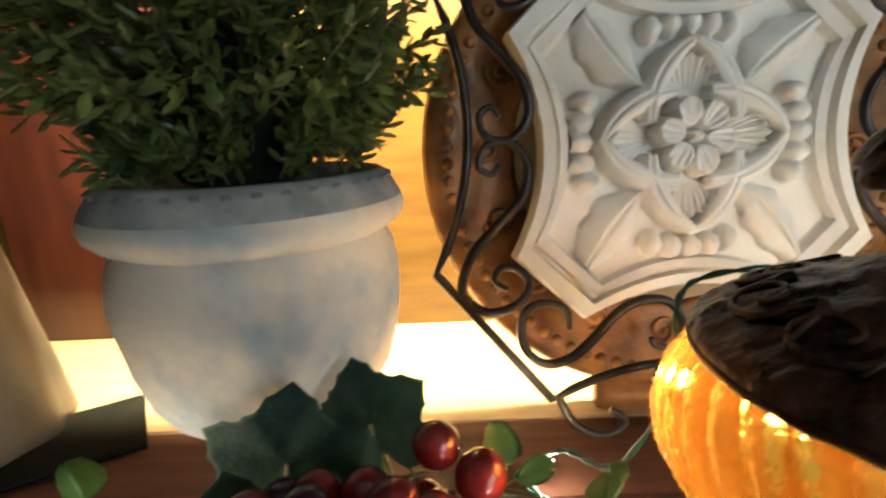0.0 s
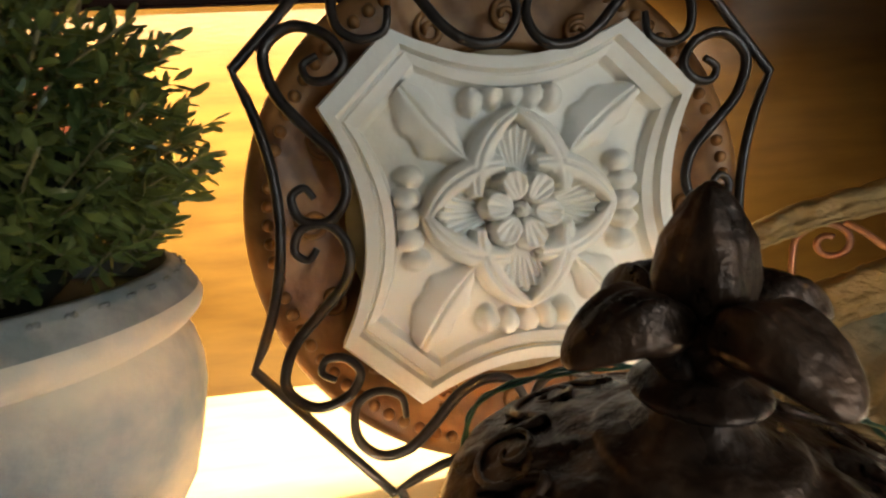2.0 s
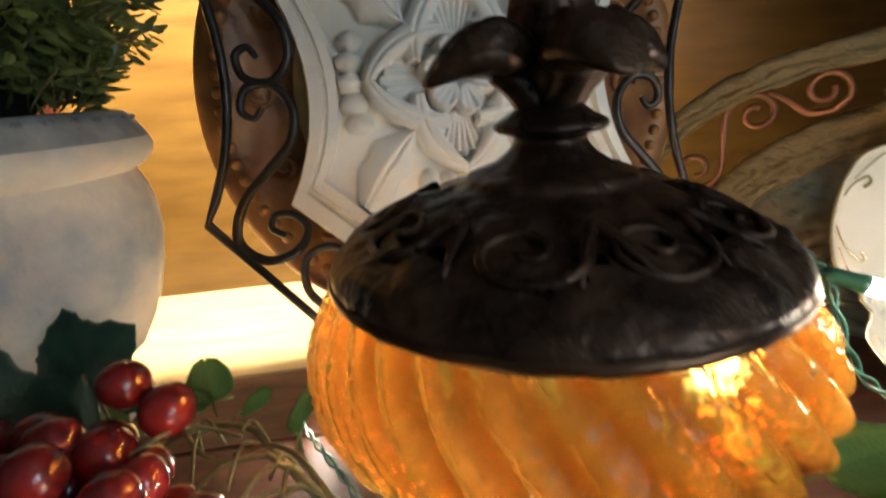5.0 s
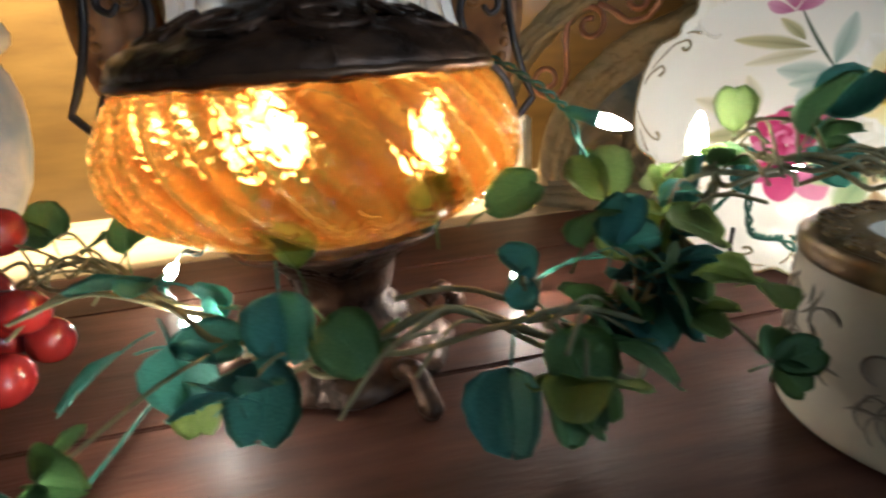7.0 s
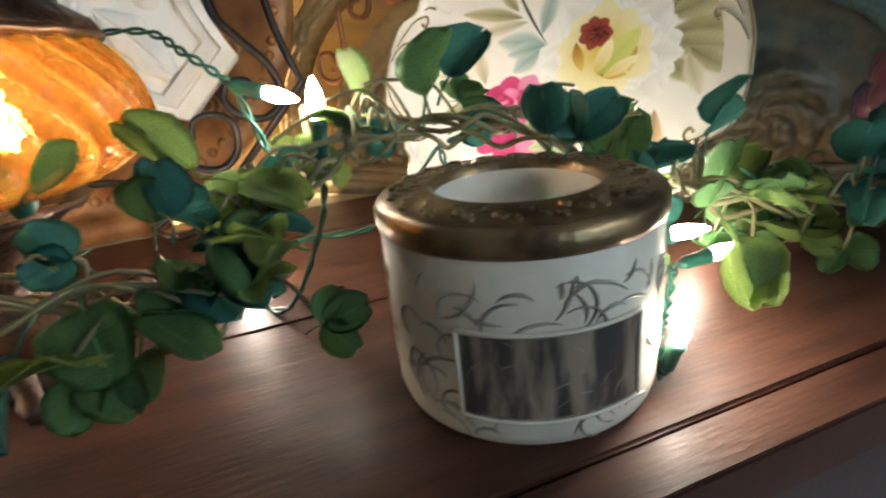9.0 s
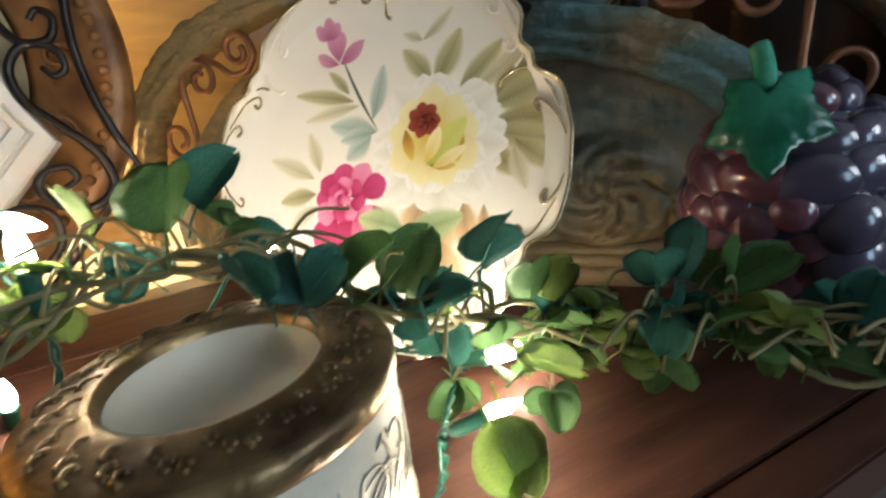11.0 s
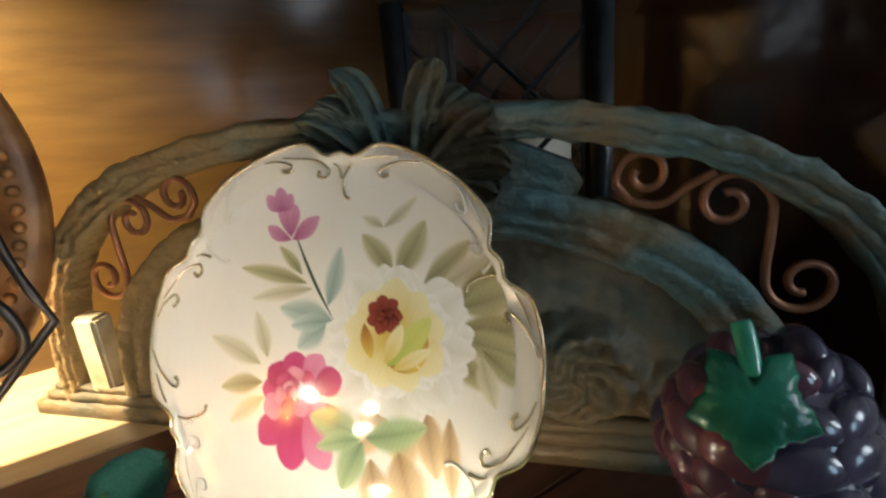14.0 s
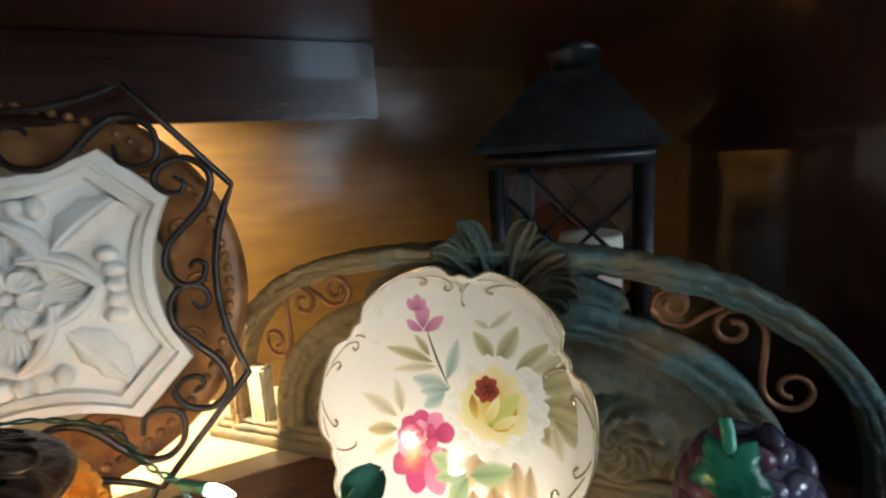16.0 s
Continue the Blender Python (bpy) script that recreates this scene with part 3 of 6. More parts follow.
# ---- pot with boxwood ----
def planter():
    th = thing("planter", pose(-0.120, 0.306, 0.0), "whitewashed stone urn with fluted belly and grey rim", "planter")
    bm = bmesh.new()
    flute = lambda a, z: 1 + (0.050 * (0.6 - abs(math.sin(5.5 * a))) * smooth01((0.140 - z) / 0.06) * smooth01((z - 0.04) / 0.02))
    prof = [(0.040, 0.0), (0.044, 0.004), (0.043, 0.012), (0.031, 0.024), (0.034, 0.038), (0.049, 0.048), (0.063, 0.061), (0.0745, 0.081), (0.0825, 0.106), (0.0868, 0.129), (0.0874, 0.145), (0.0850, 0.160), (0.0795, 0.174)]
    rg = lathe(bm, prof, 96, flute)
    bm.faces.new(rg[0][::-1])
    part("body", bm, STONE_POT, th)
    bm = bmesh.new()
    lathe(bm, [(0.0795, 0.1725), (0.081, 0.1735), (0.0865, 0.176), (0.0915, 0.181), (0.0932, 0.187), (0.0915, 0.1925)], 96)
    part("collar", bm, STONE_POT, th)
    bm = bmesh.new()
    lathe(bm, [(0.0914, 0.1926), (0.0890, 0.1975), (0.0855, 0.203), (0.081, 0.208), (0.077, 0.209), (0.075, 0.200), (0.072, 0.18)], 96)
    part("rim", bm, STONE_RIM, th, "grey weathered rim")
    bm = bmesh.new()
    for i in range(40):
        a = 2 * math.pi * i / 40
        m = Matrix.Rotation(a, 4, "Z") @ Matrix.Translation((0.0855, 0, 0.2052)) @ Matrix.Rotation(math.pi / 2, 4, "Z") @ Matrix.Rotation(radians(42), 4, "X")
        tube(bm, [m @ Vector((0.0056 * math.cos(k * math.pi / 6), 0, -0.0095 * math.sin(k * math.pi / 6))) for k in range(7)], 0.0013, 6)
    part("rim_pattern", bm, STONE_GROOVE, th)
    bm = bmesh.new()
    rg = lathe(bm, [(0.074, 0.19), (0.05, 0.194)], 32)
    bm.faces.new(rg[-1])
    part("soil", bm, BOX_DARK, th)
    # boxwood
    pl = thing("boxwood_plant", pose(-0.120, 0.306, 0.194), "bushy dark green boxwood plant growing in the urn", "plant")
    rnd = random.Random(5)
    stems = bmesh.new()
    # added dark ball stands in for the shade deep in the foliage
    shade_core = bmesh.new()
    ball(shade_core, (0, 0, 0.055), 0.050, 20, 14, (1, 1, 1.15))
    for v in shade_core.verts:
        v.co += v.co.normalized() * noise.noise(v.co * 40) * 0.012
    part("shade_core", shade_core, BOX_DARK, pl)
    vs, fs = [], []
    for i in range(470):
        th_ = rnd.uniform(0, 2 * math.pi)
        cz = rnd.uniform(-0.10, 1.0)
        sr = math.sqrt(max(0, 1 - cz * cz))
        d = Vector((sr * math.cos(th_), sr * math.sin(th_), cz)).normalized()
        L = rnd.uniform(0.085, 0.122)
        base = Vector((0, 0, 0.030)) + d * 0.03
        tip = Vector((0, 0, 0.052)) + Vector((d.x * L * 1.0, d.y * L * 1.0, d.z * L * 1.05)) + Vector((0, 0, 0.012))
        if i % 4 == 0:
            base = Vector((0.045 * math.cos(th_), 0.045 * math.sin(th_), 0.004))
            tip = Vector((rnd.uniform(0.060, 0.088) * math.cos(th_), rnd.uniform(0.060, 0.088) * math.sin(th_), rnd.uniform(0.030, 0.065)))
        mid = base.lerp(tip, 0.55) + Vector((rnd.uniform(-1, 1), rnd.uniform(-1, 1), rnd.uniform(-0.3, 1))) * 0.010
        path = spline([base, mid, tip], 5)
        if i % 2 == 0:
            tube(stems, path[3:], 0.0007, 4)
        side = d.cross(Vector((rnd.uniform(-1, 1), rnd.uniform(-1, 1), 1))).normalized()
        for k in range(13):
            t = 0.40 + 0.60 * k / 12
            p = path[min(len(path) - 1, int(t * (len(path) - 1)))].lerp(path[min(len(path) - 1, int(t * (len(path) - 1)) + 1)], (t * (len(path) - 1)) % 1)
            ax = (d + Matrix.Rotation(k * 2.4 + rnd.random(), 3, d) @ side * (0.95 if k < 12 else 0.2)).normalized()
            ln, wd = rnd.uniform(0.009, 0.0170), rnd.uniform(0.0014, 0.0029)
            sd = ax.cross(Vector((rnd.uniform(-1, 1), rnd.uniform(-1, 1), rnd.uniform(-1, 1)))).normalized()
            nn = ax.cross(sd)
            b0 = len(vs)
            vs += [p, p + ax * ln * 0.45 + sd * wd + nn * 0.0006, p + ax * ln * 0.85 + sd * wd * 0.7 + nn * 0.0008, p + ax * ln, p + ax * ln * 0.85 - sd * wd * 0.7 + nn * 0.0008, p + ax * ln * 0.45 - sd * wd + nn * 0.0006, p + ax * ln * 0.5 - nn * 0.0006]
            fs += [(b0, b0 + 1, b0 + 6), (b0 + 1, b0 + 2, b0 + 6), (b0 + 2, b0 + 3, b0 + 6), (b0 + 3, b0 + 4, b0 + 6), (b0 + 4, b0 + 5, b0 + 6), (b0 + 5, b0, b0 + 6)]
    part("twig_mass", stems, STEM, pl)
    me = bpy.data.meshes.new("foliage")
    me.from_pydata([tuple(v) for v in vs], [], fs)
    me.materials.append(BOX_LEAF)
    ob = new("foliage", me)
    ob.parent = pl
    tagged(ob, "small glossy green leaves", kind="stuff")


planter()


# ---- amber lidded bowl ----
BOWL = (0.172, 0.156)


def amber_bowl():
    th = thing("lidded_bowl", pose(BOWL[0], BOWL[1], 0.0), "amber swirled glass bowl with a dark bronze lid and footed base", "bowl")
    bm = bmesh.new()
    def swirl(a, z):
        return 1 + 0.030 * math.cos(32 * (a + (z - 0.06) * 9.0)) * smooth01((z - 0.079) / 0.022)
    out = [(0.030, 0.0785), (0.050, 0.0800), (0.070, 0.0855), (0.0835, 0.0945), (0.0900, 0.103), (0.092, 0.114), (0.0895, 0.126), (0.083, 0.138), (0.076, 0.146)]
    dense = spline([(r, z, 0) for r, z in out], 4)
    lathe(bm, [(p.x, p.y) for p in dense], 208, swirl)
    inn = [(p.x - 0.0028, p.y + 0.001) for p in dense][::-1]
    rg = lathe(bm, inn, 208, swirl)
    lay = bm.verts.layers.float.new("rib")
    for v in bm.verts:
        v[lay] = (0.5 + 0.5 * math.cos(32 * (math.atan2(v.co.y, v.co.x) + (v.co.z - 0.06) * 9.0))) ** 0.7
    part("glass_bowl", bm, amber, th, "amber glass with swirled ribs")
    bm = bmesh.new()
    rg = lathe(bm, [(0.052, 0.0), (0.056, 0.004), (0.050, 0.010), (0.034, 0.020), (0.024, 0.036), (0.028, 0.054), (0.042, 0.068), (0.056, 0.0765), (0.052, 0.072), (0.03, 0.071)], 64, lambda a, z: 1 + 0.03 * math.cos(8 * a))
    bm.faces.new(rg[0][::-1])
    bm.faces.new(rg[-1])
    part("base", bm, BRONZE, th)
    for i in range(4):
        a = radians(45 + 90 * i - 20)
        bm = bmesh.new()
        c, s = math.cos(a), math.sin(a)
        tube(bm, spline([(0.05 * c, 0.05 * s, 0.012), (0.062 * c, 0.062 * s, 0.018), (0.071 * c, 0.071 * s, 0.010), (0.076 * c, 0.076 * s, 0.004), (0.071 * c, 0.071 * s, 0.0035)], 5), 0.0048, 8)
        ball(bm, (0.072 * c, 0.072 * s, 0.006), 0.006, 10, 8)
        part("foot", bm, BRONZE, th)
    bm = bmesh.new()
    prof = [(0.074, 0.143), (0.0795, 0.1445), (0.0815, 0.148), (0.080, 0.152), (0.074, 0.157), (0.062, 0.1630), (0.048, 0.1690), (0.036, 0.1730), (0.031, 0.1748), (0.029, 0.1775), (0.022, 0.1800), (0.016, 0.1840), (0.0125, 0.1885), (0.014, 0.1905), (0.019, 0.1920), (0.0195, 0.1945), (0.015, 0.1970), (0.011, 0.2000)]
    pr = [(p.x, p.y) for p in spline([(r, z, 0) for r, z in prof], 3)]
    rg = lathe(bm, pr, 128, lambda a, z: 1 + (0.014 * math.sin(5 * a + z * 300) * math.sin(11 * a) if 0.152 < z < 0.178 else 0))
    bm.faces.new(rg[-1])
    bm.faces.new(rg[0][::-1])
    for v in bm.verts:
        rr = math.hypot(v.co.x, v.co.y)
        if 0.034 < rr < 0.079:
            v.co.z += 0.0022 * noise.noise(v.co * 95) + 0.0012 * noise.noise(v.co * 210)
    # small pierced openings between the scrolls
    gone = []
    for f in bm.faces:
        c = f.calc_center_median()
        rr, aa = math.hypot(c.x, c.y), math.atan2(c.y, c.x)
        if c.z > 0.15 and 0.04 < rr < 0.075:
            d = (aa - 0.35 + math.pi / 9) % (2 * math.pi / 9) - math.pi / 9
            if (d * rr / 0.0055) ** 2 + ((rr - 0.060 + 0.25 * d * rr) / 0.0034) ** 2 < 1:
                gone.append(f)
    bmesh.ops.delete(bm, geom=gone, context="FACES")
    lid = part("lid", bm, BRONZE, th, "dark bronze domed lid with embossed scrolls")
    bm = bmesh.new()
    tube(bm, [(0.0805 * math.cos(2 * math.pi * i / 96), 0.0805 * math.sin(2 * math.pi * i / 96), 0.1462 + 0.0003 * math.sin(i * 1.7)) for i in range(96)], 0.0022, 7, closed=True)
    part("lid_edge", bm, BRONZE_WARM, lid, "worn copper-brown lid edge")
    for i in range(9):
        a0 = 2 * math.pi * i / 9 + 0.07 * math.sin(i * 2.3)
        bm = bmesh.new()
        def on(a, r):
            zz = np.interp(r, [0.031, 0.036, 0.048, 0.062, 0.074, 0.080], [0.1755, 0.1738, 0.1698, 0.1638, 0.1575, 0.1525])
            return Vector((r * math.cos(a), r * math.sin(a), zz))
        pts = []
        for k in range(34):
            t = k / 33
            ang = 2.7 * math.pi * t
            rr = 0.0125 * (1 - t) + 0.0020
            pts.append(on(a0 + rr * math.cos(ang) / 0.057 * 1.15, 0.057 + rr * math.sin(ang) * 0.9))
        tube(bm, pts, 0.0014, 6, taper=lambda t: 1.15 - 0.4 * t)
        pts = [on(a0 + 0.22 + 0.30 * t / 10, 0.068 - 0.020 * math.sin(math.pi * t / 10)) for t in range(11)]
        tube(bm, pts, 0.0016, 6, taper=lambda t: 0.5 + math.sin(math.pi * t))
        part("embossed_scroll", bm, BRONZE, lid)
    # finial: four drooping petals round a tall bud
    bm = bmesh.new()
    rg = lathe(bm, [(0.0085, 0.199), (0.0100, 0.206), (0.0125, 0.217), (0.0135, 0.228), (0.0112, 0.240), (0.0072, 0.2480), (0.0045, 0.2525), (0.001, 0.2555)], 40, lambda a, z: 1 + 0.09 * math.cos(4 * a + z * 60) + 0.03 * math.cos(12 * a))
    bm.faces.new(rg[-1])
    fin = part("finial", bm, BRONZE, th, "dark bronze lily finial")
    for i in range(4):
        a = radians(i * 90 + 8)
        bm = bmesh.new()
        ball(bm, (0, 0, 0), 1.0, 32, 20, (0.0185, 0.0135, 0.0095))
        for v in bm.verts:
            x, y = v.co.x, v.co.y
            v.co.z += 0.0040 - 34.0 * max(0.0, x + 0.002) ** 2 - 10.0 * y * y + (0.0016 * math.cos(y * 760) - 0.003 * math.exp(-(y / 0.0018) ** 2) if v.co.z > 0 else 0.0)
        bmesh.ops.transform(bm, matrix=Matrix.Rotation(a, 4, "Z") @ pose(0.0240, 0, 0.2155, 0, -14, 0), verts=bm.verts)
        tube(bm, [Matrix.Rotation(a, 3, "Z") @ Vector(p) for p in spline([(0.006, 0, 0.200), (0.011, 0, 0.207), (0.018, 0, 0.213)], 4)], 0.0060, 8)
        part("petal", bm, BRONZE, fin)


amber_bowl()


# ---- engraved jar ----
def jar():
    th = thing("candle_jar", pose(0.394, 0.030, 0.0, 0, 0, 0), "ivory engraved ceramic jar with antique gold lid ring", "jar")
    bm = bmesh.new()
    rg = lathe(bm, [(0.046, 0.0), (0.0495, 0.002), (0.0505, 0.006), (0.0505, 0.065), (0.0495, 0.0675)], 96)
    bm.faces.new(rg[0][::-1])
    part("body", bm, JAR_BODY, th)
    bm = bmesh.new()
    lathe(bm, [(0.0495, 0.0665), (0.0508, 0.067), (0.0517, 0.069), (0.0517, 0.0735), (0.0505, 0.0755), (0.048, 0.0762)], 96)
    part("gilt_band", bm, JAR_GILT, th, "antique gold band")
    bm = bmesh.new()
    lathe(bm, [(0.048, 0.0763), (0.046, 0.0770), (0.035, 0.0775), (0.0325, 0.0785), (0.0305, 0.0778), (0.0298, 0.074)], 96, lambda a, z: 1.0)
    part("lid_ring", bm, JAR_GILT, th)
    rnd = random.Random(8)
    for i in range(60):
        bm = bmesh.new()
        a = 2 * math.pi * i / 60
        r = 0.0405 + 0.004 * math.sin(i * 2.1)
        tube(bm, [(r * math.cos(a + k * 0.02) + 0.0025 * math.cos(k), r * math.sin(a + k * 0.02) + 0.0025 * math.sin(k), 0.0772) for k in range(5)], 0.0010, 5)
        part("lid_ornament", bm, JAR_GILT, th)
    bm = bmesh.new()
    rg = lathe(bm, [(0.0298, 0.0745), (0.0292, 0.069), (0.027, 0.064), (0.018, 0.062)], 48)
    bm.faces.new(rg[-1])
    part("wax_fill", bm, WAX, th)
    # engraved acanthus lines
    def wrap(s, z):
        a = s / 0.0507
        return Vector((0.0507 * math.cos(a), 0.0507 * math.sin(a), z))
    for i in range(210):
        s0, z0 = rnd.uniform(0, 2 * math.pi * 0.0507), rnd.uniform(0.006, 0.058)
        an, cu, ln = rnd.choice((0.3, 1.0, 2.2, 2.9)) + rnd.uniform(-0.3, 0.3), rnd.choice((-1, 1)) * rnd.uniform(40, 190), rnd.uniform(0.009, 0.030)
        p, q = [], (s0, z0)
        for k in range(20):
            if not 0.003 < q[1] < 0.061:
                break
            p.append(wrap(*q))
            q = (q[0] + math.cos(an) * ln / 20, q[1] + math.sin(an) * ln / 20)
            an += cu * ln / 20
        if len(p) > 3:
            bm = bmesh.new()
            tube(bm, p, 0.00046, 4, taper=lambda t: 0.3 + 1.1 * math.sin(math.pi * t))
            part("engraved_line", bm, JAR_LINE, th)
    # label window
    bm = bmesh.new()
    for rr, zz0, zz1, lo, hi in ((0.0512, 0.0135, 0.0425, -140, -74),):
        for i in range(24):
            a, b = radians(lo + (hi - lo) * i / 24), radians(lo + (hi - lo) * (i + 1) / 24)
            q = [bm.verts.new((rr * math.cos(x), rr * math.sin(x), z)) for x, z in ((a, zz0), (b, zz0), (b, zz1), (a, zz1))]
            bm.faces.new(q)
    part("label", bm, mat("sepia_label", (0.26, 0.21, 0.15), (0.05, 0.045, 0.04), rough=0.35, scale=55, stretch=(3, 3, 0.6), lo=0.42, hi=0.6), th, "dark sepia label with faded upright figures of pale colour")
    bm = bmesh.new()
    for z in (0.0123, 0.0437):
        tube(bm, [(0.0514 * math.cos(radians(x)), 0.0514 * math.sin(radians(x)), z) for x in range(-141, -72, 4)], 0.0008, 5)
    for x in (-141, -73):
        tube(bm, [(0.0514 * math.cos(radians(x)), 0.0514 * math.sin(radians(x)), z) for z in (0.0123, 0.03, 0.0437)], 0.0008, 5)
    part("label_border", bm, JAR_BODY, th)


jar()

# ---- pediment ----
PED = basis((0.559, 0.219, 0.0), (0.70, -0.714, 0), (0, 0, 1))


def ring_band(bm, fo, fi, y0, y1, n=48, a0=0.0, a1=180.0, rough=0.0020):
    """A curved band between the outer outline fo(angle) and the inner fi(angle), from depth y0 to y1."""
    rows = []
    for i in range(n + 1):
        a = radians(a0 + (a1 - a0) * i / n)
        o, q = fo(a), fi(a)
        row = []
        for k, (s, y) in enumerate(((0.0, y1), (0.0, y0 + 0.005), (0.05, y0 + 0.001), (0.14, y0), (0.40, y0 + 0.0005), (0.46, y0 + 0.0035), (0.52, y0 + 0.0015), (0.72, y0 + 0.002), (0.78, y0 + 0.006), (0.85, y0 + 0.004), (0.94, y0 + 0.005), (1.0, y0 + 0.009), (1.0, y1))):
            p = Vector((o[0] + (q[0] - o[0]) * s, y, o[1] + (q[1] - o[1]) * s))
            j = noise.noise(p * 55) * rough + noise.noise(p * 160 + Vector((7, 1, 2))) * rough * 0.5
            row.append(bm.verts.new(p + Vector((0, -abs(j), j))))
        rows.append(row)
    for a, b in zip(rows, rows[1:]):
        for k in range(len(a)):
            bm.faces.new((a[k], a[(k + 1) % len(a)], b[(k + 1) % len(a)], b[k]))
    bm.faces.new(rows[0])
    bm.faces.new(rows[-1][::-1])


def pediment():
    th = thing("arched_pediment", PED, "verdigris green and bronze resin arched pediment with copper scrolls", "wall decor")
    def sup(w, h, e, z0=0.012):
        return lambda a: (w * math.copysign(abs(math.cos(a)) ** e, math.cos(a)), z0 + h * abs(math.sin(a)) ** e)
    outer, outer_in = sup(0.314, 0.222, 0.72), sup(0.297, 0.201, 0.72)
    inner, inner_in = sup(0.250, 0.176, 0.80), sup(0.217, 0.144, 0.80)
    bm = bmesh.new()
    ring_band(bm, outer, outer_in, -0.014, 0.016, 200, rough=0.0034)
    part("outer_arch", bm, VERDIGRIS, th)
    bm = bmesh.new()
    ring_band(bm, inner, inner_in, -0.010, 0.012, 180, rough=0.0030)
    part("inner_arch", bm, VERDIGRIS, th)
    # tympanum: rough ground, on either side a leafy scroll in high relief
    def carve(x, z):
        h = 0.004 * abs(noise.noise(Vector((x * 30, z * 30, 1)))) + 0.0018 * noise.noise(Vector((x * 110, z * 110, 4)))
        for cx, cz, rx, rz, k in ((0.118, 0.060, 0.052, 0.044, 1.0), (0.050, 0.050, 0.034, 0.034, 0.7), (0.180, 0.046, 0.026, 0.026, 0.6)):
            dx, dz = (abs(x) - cx) / rx, (z - cz) / rz
            d = math.hypot(dx, dz)
            if d < 1:
                tw = math.atan2(dz, dx) + 2.6 * d
                h += k * smooth01((1 - d) / 0.35) * (0.009 + 0.0095 * abs(math.sin(3.5 * tw)) ** 0.6 + 0.0040 * noise.noise(Vector((x * 140, z * 140, 8))))
        return h
    bm = bmesh.new()
    grid = {}
    for i in range(181):
        x = -0.222 + 0.444 * i / 180
        top = 0.012 + 0.150 * max(0.0, 1 - (abs(x) / 0.224) ** 2.5) ** 0.40
        for j in range(61):
            z = 0.012 + (top - 0.012) * j / 60
            grid[i, j] = bm.verts.new((x, 0.0045 - carve(x, z), z))
    for i in range(180):
        for j in range(60):
            bm.faces.new((grid[i, j], grid[i + 1, j], grid[i + 1, j + 1], grid[i, j + 1]))
    part("tympanum", bm, VERDIGRIS_BROWN, th, "bronzed brown ground with carved leaf scrolls")
    bm = bmesh.new()
    ring_band(bm, lambda a: inner_in(a), lambda a: (0.0, 0.013), 0.006, 0.012, 60, rough=0.0)
    part("tympanum_back", bm, VERDIGRIS_BROWN, th)
    # solid spandrel blocks under the crown
    for sx in (-1, 1):
        bm = bmesh.new()
        pts = [(sx * 0.0, 0.165), (sx * 0.0, 0.214), (sx * 0.075, 0.214), (sx * 0.118, 0.196), (sx * 0.124, 0.184), (sx * 0.118, 0.172), (sx * 0.09, 0.150), (sx * 0.0, 0.150)]
        v0 = [bm.verts.new((x, -0.004 - 0.004 * noise.noise(Vector((x * 40, 0, z * 40))), z)) for x, z in pts]
        v1 = [bm.verts.new((x, 0.010, z)) for x, z in pts]
        bm.faces.new(v0 if sx > 0 else v0[::-1])
        bm.faces.new(v1[::-1] if sx > 0 else v1)
        for i in range(len(pts)):
            q = (v0[i], v0[(i + 1) % 8], v1[(i + 1) % 8], v1[i])
            bm.faces.new(q if sx < 0 else q[::-1])
        part("spandrel", bm, VERDIGRIS, th, smooth=False)
        # end pilaster
        # left pilaster only, in the brightened colour
        if sx < 0:
            part("pilaster", box(bmesh.new(), min(sx * 0.262, sx * 0.286), max(sx * 0.262, sx * 0.286), -0.010, 0.010, 0.016, 0.09, 0.003), STRIP_LIT, th, "pilaster coloured pale for the strip light on its face", smooth=False)
        bm = bmesh.new()
        s1 = spiral(sx * 0.157, 0.187, 0.016, 0.005, 200 if sx > 0 else -20, (-1.15 if sx > 0 else 1.15), y=-0.002)
        path = s1[::-1] + spline([(sx * 0.150, -0.002, 0.172), (sx * 0.166, -0.002, 0.170), (sx * 0.180, -0.002, 0.180), (sx * 0.193, -0.002, 0.187)], 6)
        tube(bm, path, 0.0026, 7)
        part("copper_scroll", bm, COPPER, th)
        bm = bmesh.new()
        a = spiral(sx * 0.200, 0.170, 0.0165, 0.005, 60 if sx > 0 else 120, (1.15 if sx > 0 else -1.15), y=-0.002)
        path = a[::-1] + spline([(sx * 0.214, -0.002, 0.181), (sx * 0.2215, -0.002, 0.170), (sx * 0.222, -0.002, 0.152), (sx * 0.221, -0.002, 0.134)], 6)
        c = spiral(sx * 0.241, 0.124, 0.0205, 0.006, 165 if sx > 0 else 15, (1.3 if sx > 0 else -1.3), y=-0.002)
        tube(bm, path + c, 0.0026, 7)
        part("copper_scroll", bm, COPPER, th)
    # base ledge in three steps
    for (w, z0, z1, y0) in ((0.345, 0.004, 0.012, -0.018), (0.335, 0.0122, 0.020, -0.014), (0.328, 0.0202, 0.0255, -0.010)):
        bm = box(bmesh.new(), -w, w, y0, 0.014, z0 if z0 > 0.005 else 0.0, z1)
        bmesh.ops.subdivide_edges(bm, edges=[e for e in bm.edges if abs(e.verts[0].co.x - e.verts[1].co.x) > 0.1], cuts=60)
        for v in bm.verts:
            if v.co.z > 0.001:
                v.co += Vector((0, noise.noise(v.co * 70) * 0.002, noise.noise(v.co * 60 + Vector((3, 3, 3))) * 0.0012))
        part("base_moulding", bm, VERDIGRIS_BROWN, th)
